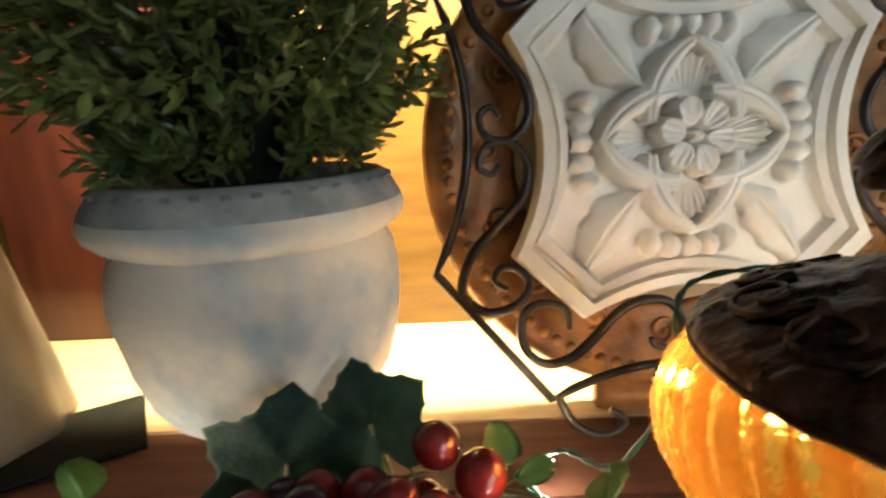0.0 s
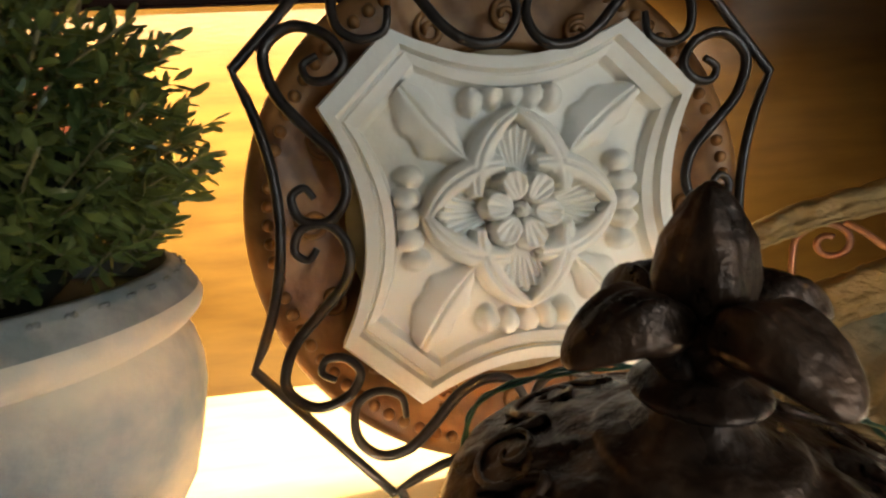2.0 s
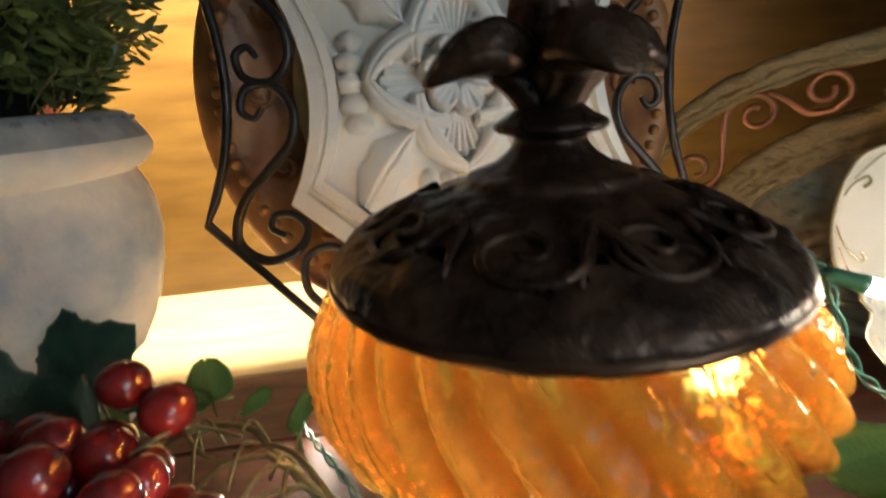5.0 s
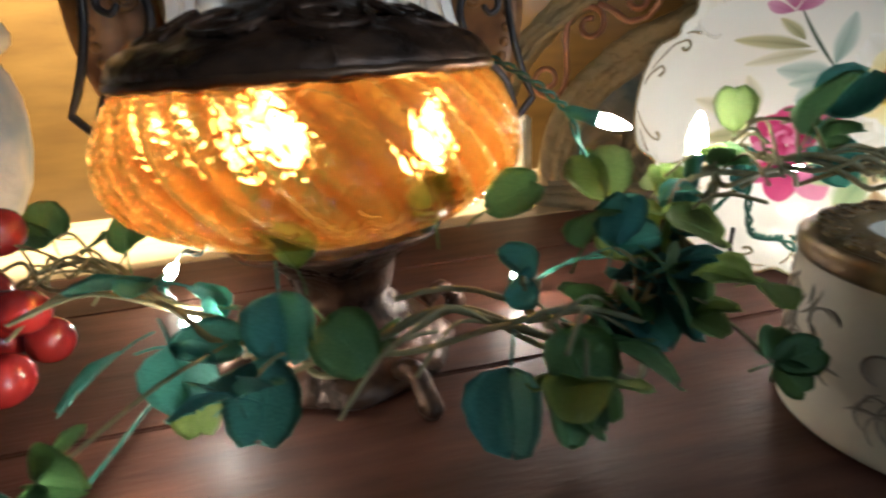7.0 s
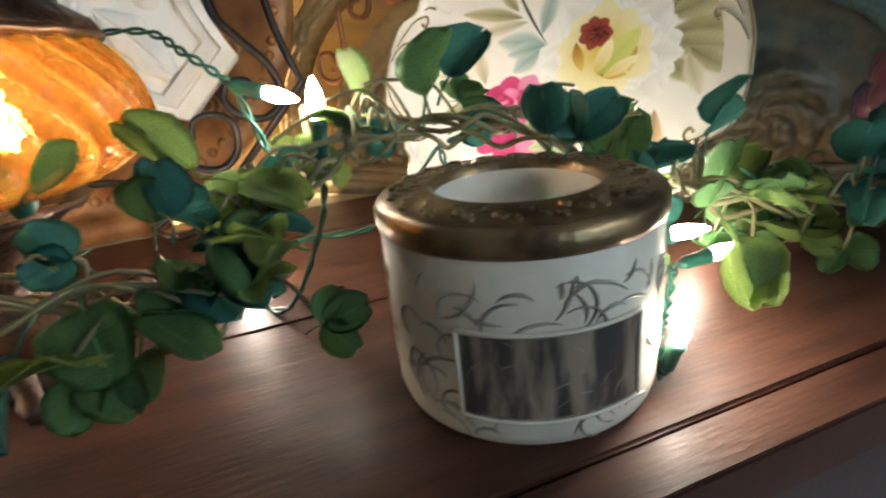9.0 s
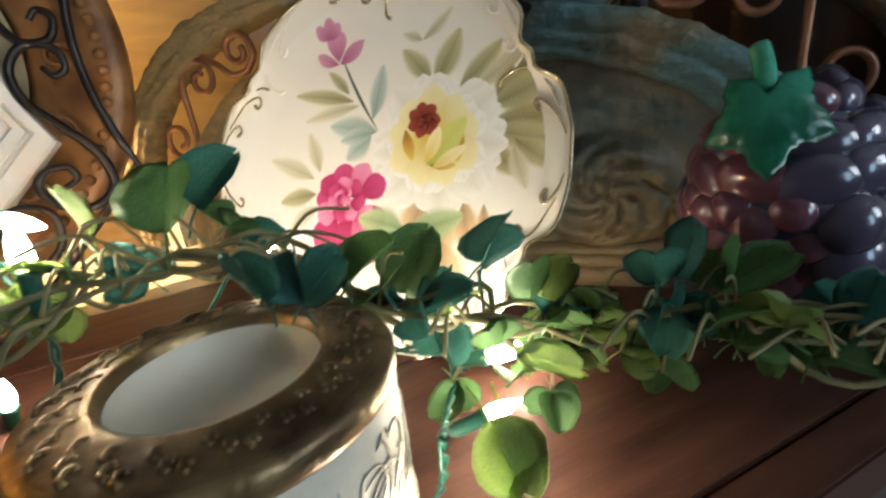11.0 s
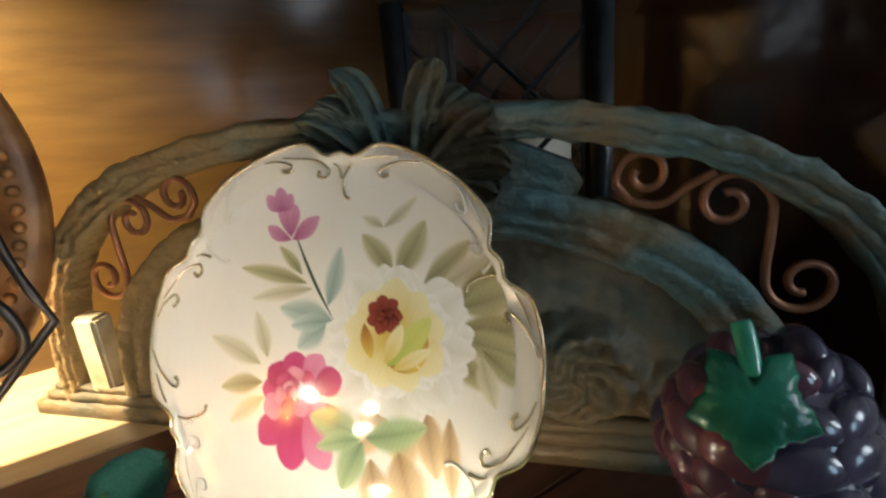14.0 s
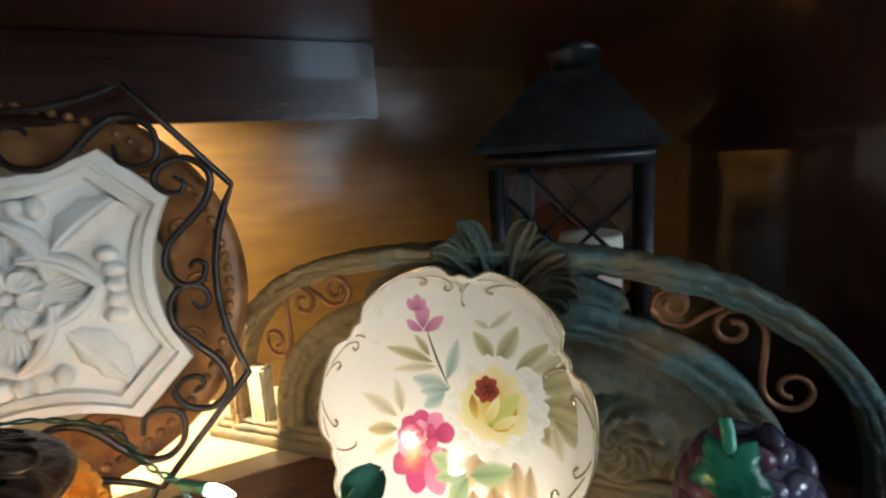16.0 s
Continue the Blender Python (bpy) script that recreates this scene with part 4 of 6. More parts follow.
    # acanthus crown: two fans of narrow fluted leaves whose tips roll forward
    for i in range(12):
        sg = -1 if i < 6 else 1
        n = i % 6
        a = sg * radians(6 + 16 * n)
        L = 0.077 - 0.0030 * n - (0.006 if n % 2 else 0)
        bm = bmesh.new()
        g = []
        for k in range(15):
            t = k / 14
            b = a + sg * 0.45 * t * t
            d = Vector((math.sin((a + b) / 2), 0, math.cos((a + b) / 2)))
            side = Vector((math.cos(b), 0, -math.sin(b)))
            roll = 0.003 * max(0.0, t - 0.72) / 0.28
            c = Vector((0.018 + sg * 0.008, 0, 0.190)) + d * (L * (t - 0.35 * max(0.0, t - 0.8))) + Vector((0, -0.017 - 0.003 * t ** 3 - roll + (0.005 if n % 2 else 0), 0))
            w = 0.0034 + 0.0075 * math.sin(math.pi * (0.05 + 0.60 * t)) if t < 0.82 else 0.0106 * math.sqrt(max(0.04, 1 - ((t - 0.78) / 0.225) ** 2))
            g.append([bm.verts.new(c + side * w * q + Vector((0, 0.0060 * abs(q) ** 1.5 - 0.0026 * math.cos(2.5 * q * math.pi), 0))) for q in (-1, -0.8, -0.6, -0.4, -0.2, 0, 0.2, 0.4, 0.6, 0.8, 1)])
        for ra, rb in zip(g, g[1:]):
            for j in range(10):
                bm.faces.new((ra[j], ra[j + 1], rb[j + 1], rb[j]))
        bmesh.ops.solidify(bm, geom=bm.faces[:], thickness=0.0032)
        part("crown_leaf", bm, VERDIGRIS, th)
    return th


pediment()


# ---- painted plate ----
PLATE = basis((0.5251, 0.1625, 0.1257), (0.661, -0.750, 0.0), (0.302, 0.266, 0.915))


def tinted(name, base, tip):
    """An enamel colour that runs from base to tip along a brush stroke."""
    return np.array(base), np.array(tip)


ENAMEL = mat("painted_enamel", (0.8, 0.8, 0.8), rough=0.14, coat=0.6)
_at = ENAMEL.node_tree.nodes.new("ShaderNodeAttribute")
_at.attribute_name = "paint"
ENAMEL.node_tree.links.new(_at.outputs["Color"], ENAMEL.node_tree.nodes["Principled BSDF"].inputs["Base Color"])
ROSE_W = tinted("rose_cream", (0.46, 0.44, 0.27), (0.84, 0.83, 0.79))
ROSE_Y = tinted("rose_yellow", (0.58, 0.42, 0.03), (0.84, 0.80, 0.52))
ROSE_B = tinted("rose_heart", (0.05, 0.006, 0.006), (0.36, 0.075, 0.045))
ROSE_YB = tinted("rose_amber", (0.30, 0.10, 0.02), (0.70, 0.50, 0.10))
ROSE_G = tinted("rose_green", (0.34, 0.40, 0.06), (0.70, 0.70, 0.22))
PINK = tinted("rose_pink", (0.28, 0.010, 0.060), (0.60, 0.09, 0.24))
PINK_L = tinted("rose_light_pink", (0.42, 0.04, 0.14), (0.76, 0.34, 0.50))
PINK_D = tinted("rose_deep_pink", (0.24, 0.010, 0.05), (0.52, 0.06, 0.18))
LILAC = tinted("tulip_pink", (0.32, 0.05, 0.17), (0.72, 0.38, 0.52))
OLIVE = tinted("leaf_olive", (0.085, 0.085, 0.018), (0.58, 0.54, 0.30))
OLIVE_D = tinted("leaf_dark_olive", (0.045, 0.036, 0.010), (0.52, 0.47, 0.22))
OLIVE_P = tinted("leaf_pale_olive", (0.30, 0.28, 0.12), (0.76, 0.72, 0.56))
SAGE = tinted("leaf_sage", (0.09, 0.20, 0.17), (0.56, 0.64, 0.58))
LEAFG = tinted("leaf_green", (0.03, 0.13, 0.055), (0.46, 0.56, 0.30))
OCHRE = tinted("leaf_ochre", (0.18, 0.075, 0.018), (0.72, 0.56, 0.32))
STEMP = tinted("stem_paint", (0.06, 0.09, 0.06), (0.10, 0.12, 0.08))


def plate():
    th = thing("decorative_plate", PLATE, "white scalloped porcelain plate painted with roses and gilt edge", "plate")
    C = Vector((-0.034, 0, -0.022))

    def edge(a):
        k = abs(math.cos(3 * (a - radians(88)))) ** 9
        rip = 0.0030 * math.cos(30 * (a - radians(88))) * (0.06 + k)
        return 0.1235 * (1 - 0.095 * k - 0.012 * math.sin(2 * a + 0.6)) + rip

    bm = bmesh.new()
    n = 180
    rows = []
    for s, y in ((0.02, 0.004), (0.55, 0.004), (0.72, 0.0037), (0.80, 0.0026), (0.90, 0.0004), (0.965, -0.0022), (1.0, -0.0034), (1.004, -0.0020), (0.97, 0.0010), (0.80, 0.006), (0.60, 0.009), (0.02, 0.009)):
        row = []
        for i in range(n):
            a = 2 * math.pi * i / n
            r = edge(a) * s if s > 0.93 or y > 0.0045 else 0.1215 * s
            row.append(bm.verts.new(C + Vector((r * math.cos(a), y, r * math.sin(a)))))
        rows.append(row)
    for ra, rb in zip(rows, rows[1:]):
        for i in range(n):
            bm.faces.new((ra[i], rb[i], rb[(i + 1) % n], ra[(i + 1) % n]))
    bm.faces.new(rows[0])
    bm.faces.new(rows[-1][::-1])
    part("dish", bm, PORCELAIN, th)
    # gilt edge
    bm = bmesh.new()
    tube(bm, [C + Vector((edge(a) * math.cos(a), -0.0034, edge(a) * math.sin(a))) for a in [2 * math.pi * i / n for i in range(n)]], 0.0011, 6, closed=True)
    part("gilt_edge", bm, GOLD, th, "thin worn gilt line")
    prof = lambda r: float(np.interp(r, [0.0, 0.0875, 0.0972, 0.1094, 0.1172, 0.1215], [0.0038, 0.0034, 0.0024, 0.0002, -0.0024, -0.0036]))
    # moulded gilt scrolls at the notches
    for q in range(6):
        base = 88 + 60 * q
        for sg, pts in ((1, ((19, 0.1185), (13, 0.1150), (8, 0.1120), (4.5, 0.1060), (6, 0.1020), (8.5, 0.1030), (8, 0.1055))), (-1, ((18, 0.1180), (11, 0.1150), (5, 0.1110), (2, 0.1050), (1, 0.0975), (1.5, 0.0915), (3, 0.0895))),
                        (1, ((25, 0.1200), (21, 0.1180), (17, 0.1130), (18.5, 0.1100), (20.5, 0.1115))), (-1, ((25, 0.1200), (20, 0.1165), (15, 0.1110), (13, 0.1070), (14.5, 0.1050), (16, 0.1065))), (1, ((3, 0.1100), (1, 0.1070), (0, 0.1020)))):
            bm = bmesh.new()
            q3 = []
            for da, r in pts:
                a0 = radians(base + sg * da)
                q3.append(C + Vector((r * math.cos(a0), prof(r) - 0.0006, r * math.sin(a0))))
            tube(bm, spline(q3, 6), 0.0009, 6, taper=lambda t: 0.5 + 0.8 * t)
            ball(bm, q3[-1], 0.0013, 8, 6)
            part("gilt_scroll", bm, GOLD if (q + sg) % 3 else PORCELAIN, th)
    # the painting: brush strokes laid one over another on a fine sheet of glaze
    N, S = 400, 0.109
    gx, gz = np.meshgrid(C.x + np.linspace(-S, S, N), C.z + np.linspace(-S, S, N), indexing="ij")
    tint = np.empty((N, N, 3))
    tint[:] = (0.81, 0.785, 0.72)

    def petal(name, u, v, ang, length, width, stroke, point=0.5, wave=0.0, curve=0.0, edge_dark=0.0, vein=0.0, fade=0.16, body=1.0):
        """A stroke from (u, v) along ang degrees; point: where it is widest; wave: ragged end; vein: dark middle line; fade: softness of its edge."""
        ca, sa = math.cos(radians(ang)), math.sin(radians(ang))
        rx, rz = gx - u, gz - v
        t = (rx * ca + rz * sa) / length
        side = -rx * sa + rz * ca - curve * length * t * t
        t = t * (1 + 0.05 * wave * np.cos(side / width * 9 + ang))
        tc = np.clip(t, 0.0, 1.0)
        half = width / 2 * np.where(tc < point, np.sin(math.pi * np.minimum(1, tc / point * 0.5)), np.cos(math.pi / 2 * np.clip((tc - point) / (1 - point), 0, 1)) ** 0.7) + 0.00008
        j = np.abs(side) / half
        cover = np.clip((1 - j) / fade, 0, 1) * np.clip((1 - t) / 0.03, 0, 1) * np.clip(t / 0.03, 0, 1) * body
        jc = np.minimum(j, 1.0)
        grain = 0.05 * np.sin(gx * 2100 + gz * 900) * np.sin(gz * 1700)
        k = np.clip((tc * 0.95 + 0.10 * jc) * (1 - vein) + vein * (0.25 + 0.75 * jc ** 0.7 + 0.25 * tc) - edge_dark * (jc ** 2 + 0.8 * tc ** 8) + grain, 0, 1)[..., None]
        col = stroke[0] * (1 - k) + stroke[1] * k
        tint[:] = tint * (1 - cover[..., None]) + col * cover[..., None]

    def leaf_to(u, v, u1, v1, w, m, curve=0.08, vein=0.60):
        dx, dz = u1 - u, v1 - v
        petal("painted_leaf", u, v, math.degrees(math.atan2(dz, dx)) - math.degrees(curve), math.hypot(dx, dz) * 1.06, w * 1.12, m, 0.46, 0.0, curve, 0.0, vein, 0.42, 0.95)

    # leaves first, flowers over them
    for row in ((-0.003, 0.050, 0.016, 0.066, 0.008, OLIVE_P), (-0.003, 0.050, -0.016, 0.056, 0.007, OLIVE_P), (0.004, 0.024, -0.015, 0.045, 0.014, OLIVE), (0.006, 0.022, 0.021, 0.052, 0.017, OLIVE),
                (0.022, 0.018, 0.047, 0.041, 0.015, OLIVE), (0.030, 0.016, 0.066, 0.040, 0.014, OLIVE_P), (0.040, 0.008, 0.070, 0.032, 0.018, OLIVE_D), (0.042, 0.006, 0.078, 0.019, 0.021, OLIVE), (0.042, -0.004, 0.084, -0.002, 0.020, OLIVE_D),
                (0.042, -0.008, 0.078, -0.016, 0.018, OLIVE), (0.038, -0.016, 0.062, -0.034, 0.015, OLIVE_D), (0.056, -0.014, 0.080, -0.031, 0.014, OLIVE), (0.056, -0.018, 0.064, -0.042, 0.012, OLIVE_P),
                (-0.050, 0.017, -0.095, 0.025, 0.011, OLIVE), (-0.046, 0.014, -0.086, 0.007, 0.010, OLIVE_P), (-0.054, 0.022, -0.070, 0.038, 0.008, OLIVE),
                (-0.036, 0.004, -0.030, 0.037, 0.013, SAGE), (-0.032, -0.004, -0.066, 0.002, 0.017, SAGE), (-0.036, -0.006, -0.053, -0.020, 0.016, SAGE), (-0.034, -0.004, -0.058, -0.008, 0.012, SAGE),
                (-0.078, -0.032, -0.114, -0.018, 0.014, OLIVE_P), (-0.074, -0.028, -0.084, -0.002, 0.012, OLIVE_P), (-0.076, -0.042, -0.104, -0.047, 0.013, OLIVE), (-0.074, -0.050, -0.096, -0.066, 0.012, OLIVE_P),
                (0.004, -0.046, -0.010, -0.074, 0.022, OCHRE), (0.014, -0.046, 0.016, -0.080, 0.022, OCHRE), (0.026, -0.046, 0.034, -0.080, 0.018, OCHRE), (0.040, -0.050, 0.044, -0.088, 0.012, OCHRE), (0.012, -0.070, 0.024, -0.104, 0.026, OCHRE), (-0.004, -0.076, 0.006, -0.112, 0.022, OCHRE)):
        leaf_to(*row)
    # tulip spray
    petal("painted_stem", -0.0310, -0.0040, 126, 0.0585, 0.0022, STEMP, 0.5, 0.0, -0.10)
    for u, v, a, L, w, c in ((-0.063, 0.043, 168, 0.019, 0.009, -0.2), (-0.063, 0.043, 20, 0.021, 0.009, 0.25), (-0.062, 0.044, 48, 0.021, 0.008, -0.2), (-0.063, 0.044, 112, 0.024, 0.010, 0.0), (-0.063, 0.045, 88, 0.020, 0.009, 0.0),
                             (-0.071, 0.060, 150, 0.014, 0.009, -0.2), (-0.071, 0.060, 95, 0.015, 0.009, 0.0), (-0.070, 0.060, 50, 0.012, 0.008, 0.2)):
        petal("painted_tulip_petal", u, v, a, L, w, LILAC, 0.62, 0.2, c, 0.25, 0.3)
    # cream rose: ragged outer petals, a yellow cup, a dark heart and one folded green-yellow petal
    rnd = random.Random(4)
    for i in range(8):
        a = i * 45 + rnd.uniform(-7, 7)
        for da, k in ((-11, 0.96), (11, 0.98), (0, 1.0)):
            petal("painted_rose_petal", 0.009, -0.0145, a + da, k * rnd.uniform(0.043, 0.048), 0.021, ROSE_W, 0.72, 0.5, 0.02 * da / 11, 0.0, 0.30)
    for i in range(6):
        a = i * 60 + 25 + rnd.uniform(-8, 8)
        for da in (-13, 13, 0):
            petal("painted_rose_petal", 0.008, -0.012, a + da, rnd.uniform(0.031, 0.035), 0.018, ROSE_W, 0.72, 0.45, 0.0, 0.0, 0.40)
    for i in range(9):
        a = i * 40 + 12
        petal("painted_rose_petal", 0.006, -0.010, a, rnd.uniform(0.028, 0.034), 0.022, ROSE_Y, 0.66, 0.4, 0.0, 0.10)
    for u, v, a, L, w in ((0.024, -0.004, -100, 0.022, 0.009), (-0.012, -0.004, -80, 0.020, 0.008), (0.004, -0.026, -10, 0.018, 0.006)):
        petal("painted_rose_petal", u, v, a, L, w, ROSE_YB, 0.5, 0.1, 0.1)
    for i in range(7):
        petal("painted_rose_petal", 0.000 - 0.003 * math.cos(radians(i * 51)), 0.001 - 0.003 * math.sin(radians(i * 51)), i * 51 + 30, 0.0135, 0.0095, ROSE_B, 0.62, 0.2, 0.1, 0.2)
    for i in range(4):
        petal("painted_rose_petal", 0.001 + 0.0015 * i, -0.004 + 0.002 * i, 100 + 60 * i, 0.007, 0.0045, ROSE_B, 0.6, 0.1, 0.3, 0.6)
    for u, v, a, L, w, m in ((0.003, -0.027, 46, 0.037, 0.016, ROSE_G), (0.002, -0.026, 66, 0.024, 0.010, ROSE_Y), (0.006, -0.029, 28, 0.026, 0.008, ROSE_Y)):
        petal("painted_rose_petal", u, v, a, L, w, m, 0.5, 0.05, 0.04, 0.12, 0.2)
    # pink rose: outer ring, two hanging petals, a pale whorl
    for u, v, a, L, w, m in ((-0.050, -0.052, -100, 0.038, 0.022, PINK), (-0.046, -0.054, -68, 0.036, 0.020, PINK_L), (-0.058, -0.054, -128, 0.028, 0.020, PINK), (-0.042, -0.050, -40, 0.022, 0.018, PINK_D),
                             (-0.056, -0.046, 172, 0.020, 0.019, PINK), (-0.058, -0.050, 205, 0.018, 0.017, PINK_L), (-0.056, -0.044, 140, 0.020, 0.018, PINK_D), (-0.052, -0.044, 100, 0.022, 0.018, PINK), (-0.048, -0.043, 60, 0.022, 0.018, PINK_L), (-0.044, -0.044, 24, 0.022, 0.018, PINK)):
        petal("painted_pink_petal", u, v, a, L, w, m, 0.66, 0.3, 0.05, 0.22, 0.15)
    for i in range(7):
        a = i * 51 + 20
        petal("painted_pink_petal", -0.053 + 0.003 * math.cos(radians(a)), -0.046 + 0.003 * math.sin(radians(a)), a + 25, 0.0125, 0.0125, PINK_L if i % 2 else PINK, 0.68, 0.2, 0.2, 0.5)
    for i in range(5):
        a = i * 72
        petal("painted_pink_petal", -0.055 - 0.002 * math.cos(radians(a)), -0.044 - 0.002 * math.sin(radians(a)), a, 0.0085, 0.0085, PINK_D if i % 2 else PINK_L, 0.7, 0.1, 0.3, 0.5)
    petal("painted_pink_petal", -0.046, -0.060, 30, 0.016, 0.010, PINK_L, 0.6, 0.2, 0.1, 0.2)
    # three serrated green leaves under the roses
    for row in ((-0.010, -0.066, -0.041, -0.058, 0.021, LEAFG), (-0.008, -0.066, 0.026, -0.057, 0.020, LEAFG), (-0.009, -0.068, -0.020, -0.093, 0.020, LEAFG), (-0.010, -0.067, -0.036, -0.074, 0.012, LEAFG)):
        leaf_to(*row, 0.12, 0.6)
    rr = np.hypot(gx - C.x, gz - C.z)
    keep = rr < S - 0.0008
    number = np.full((N, N), -1)
    number[keep] = np.arange(keep.sum())
    yy = np.interp(rr[keep], [0.0, 0.0875, 0.0972, 0.1094], [0.0038, 0.0034, 0.0024, 0.0002]) - 0.0003
    quads = np.stack((number[:-1, :-1], number[:-1, 1:], number[1:, 1:], number[1:, :-1]), axis=-1).reshape(-1, 4)
    quads = quads[(quads >= 0).all(axis=1)]
    me = bpy.data.meshes.new("painting")
    me.from_pydata(np.stack((gx[keep], yy, gz[keep]), axis=1).tolist(), [], quads[:, ::-1].tolist())
    att = me.color_attributes.new("paint", "FLOAT_COLOR", "POINT")
    att.data.foreach_set("color", np.concatenate((tint[keep], np.ones((keep.sum(), 1))), axis=1).astype(np.float32).ravel())
    me.shade_smooth()
    me.materials.append(ENAMEL)
    ob = new("painting", me)
    ob.parent = th
    tagged(ob, "cream and pink roses with olive leaves in enamel paint")
    # small easel that holds the plate
    ez = thing("plate_easel", PLATE, "small dark wire plate easel", "easel")
    bm = bmesh.new()
    for sx in (-0.074, 0.006):
        tube(bm, spline([(sx, -0.016, -0.112), (sx, -0.014, -0.124), (sx, 0.004, -0.1255), (sx, 0.016, -0.10), (sx + 0.01, 0.018, -0.04)], 5), 0.0016, 6)
    tube(bm, [(-0.06, 0.018, -0.04), (0.02, 0.018, -0.04)], 0.0016, 6)
    tube(bm, [(-0.02, 0.019, -0.04), (-0.02, 0.05, -0.112)], 0.0016, 6)
    part("wire_frame", bm, IRON, ez)


plate()


# ---- purple ceramic grape jar ----
def vine_leaf(bm, size, thick, lobes=5, sharp=0.34, cup=0.25, ripple=0.045):
    """A lobed leaf in the x, z plane, stalk at the bottom."""
    n = 60
    rings = []
    for s in (1.0, 0.92, 0.66, 0.36, 0.0):
        row = []
        for i in range(n):
            a = 2 * math.pi * i / n
            k = 1 - sharp * abs(math.sin(lobes / 2 * (a - math.pi / 2))) ** 1.4 + ripple * math.cos(lobes * 4 * a)
            k *= 1 - 0.45 * math.exp(-((a - 1.5 * math.pi) / 0.22) ** 2)
            r = size * k * s
            y = cup * size * (s * s) * (0.6 + 0.4 * math.cos(lobes * (a - math.pi / 2))) - thick * (1 - s ** 6) - 0.05 * size * abs(math.sin(lobes * (a - math.pi / 2) / 2)) * s
            row.append(bm.verts.new((r * math.cos(a), y, r * math.sin(a))))
            if s == 0.0:
                break
        rings.append(row)
    for ra, rb in zip(rings, rings[1:-1]):
        for i in range(n):
            bm.faces.new((ra[i], ra[(i + 1) % n], rb[(i + 1) % n], rb[i]))
    c = rings[-1][0]
    for i in range(n):
        bm.faces.new((rings[-2][i], rings[-2][(i + 1) % n], c))
    bmesh.ops.solidify(bm, geom=bm.faces[:], thickness=thick)


def grape_jar():
    th = thing("grape_jar", pose(0.641, 0.020, 0.0, 0, 0, -42) @ Matrix.Diagonal((0.91, 0.91, 0.96, 1)), "glossy plum purple ceramic grape cluster jar with green leaf", "jar")
    rnd = random.Random(3)
    rad = lambda z: float(np.interp(z, [0.0, 0.02, 0.05, 0.08, 0.10, 0.115, 0.127], [0.006, 0.014, 0.031, 0.044, 0.043, 0.034, 0.014]))
    lean = lambda z: 0.012 * max(0.0, 1 - z / 0.08) ** 1.3

    def turned(bm, zs):
        rg = lathe(bm, [(rad(z) * 1.02, z) for z in zs], 32)
        bm.faces.new(rg[0][::-1])
        bm.faces.new(rg[-1])
        for v in bm.verts:
            v.co.x += lean(v.co.z)
        return bm
    part("body", turned(bmesh.new(), (0.0, 0.01, 0.02, 0.035, 0.05, 0.065, 0.08, 0.0875)), PURPLE, th)
    lid = part("lid", turned(bmesh.new(), (0.0885, 0.095, 0.105, 0.115, 0.122, 0.127)), PURPLE, th)
    k = 0
    for z, n, r in ((0.014, 4, 0.0120), (0.028, 6, 0.0135), (0.044, 7, 0.0155), (0.060, 9, 0.0160), (0.0765, 10, 0.0155), (0.097, 10, 0.0150), (0.111, 8, 0.0140), (0.122, 5, 0.0125), (0.128, 1, 0.0130)):
        for i in range(n):
            a = 2 * math.pi * (i + 0.5 * (k % 2)) / n + rnd.uniform(-0.10, 0.10)
            red = math.cos(a - radians(-150)) > 0.55
            rr = rad(z) * (0.86 if z > 0.09 else 0.95)
            for sub in range(2 if red and 0.03 < z < 0.09 else 1):
                b = bmesh.new()
                size = r * rnd.uniform(0.90, 1.10) * (0.68 if red and 0.03 < z < 0.09 else 1.0)
                sc = (0.85, 1.08, 1.0) if z < 0.09 else (0.62, 1.22, 0.80)
                ball(b, (0, 0, 0), size, 18, 12, sc)
                da = (sub - 0.5) * 0.34 if red and 0.03 < z < 0.09 else 0.0
                part("berry", b, PLUM_RED if red else PURPLE, lid if z > 0.09 else th,
                     m=pose(rr * math.cos(a + da) + lean(z), rr * math.sin(a + da), max(z, 0.0135) + rnd.uniform(-0.003, 0.003) + (sub * 0.006 if red else 0), 0, 0, math.degrees(a)))
        k += 1
    bm = bmesh.new()
    vine_leaf(bm, 0.0255, 0.0060, 5, 0.32, 0.20, 0.03)
    tube(bm, spline([(0.000, -0.001, -0.010), (0.001, 0.001, -0.022), (0.003, 0.002, -0.032)], 5), 0.0046, 10)
    part("leaf", bm, GREEN_GLAZE, lid, "glossy green glazed vine leaf", m=pose(-0.021, -0.035, 0.123, 30, 176, -15))


grape_jar()


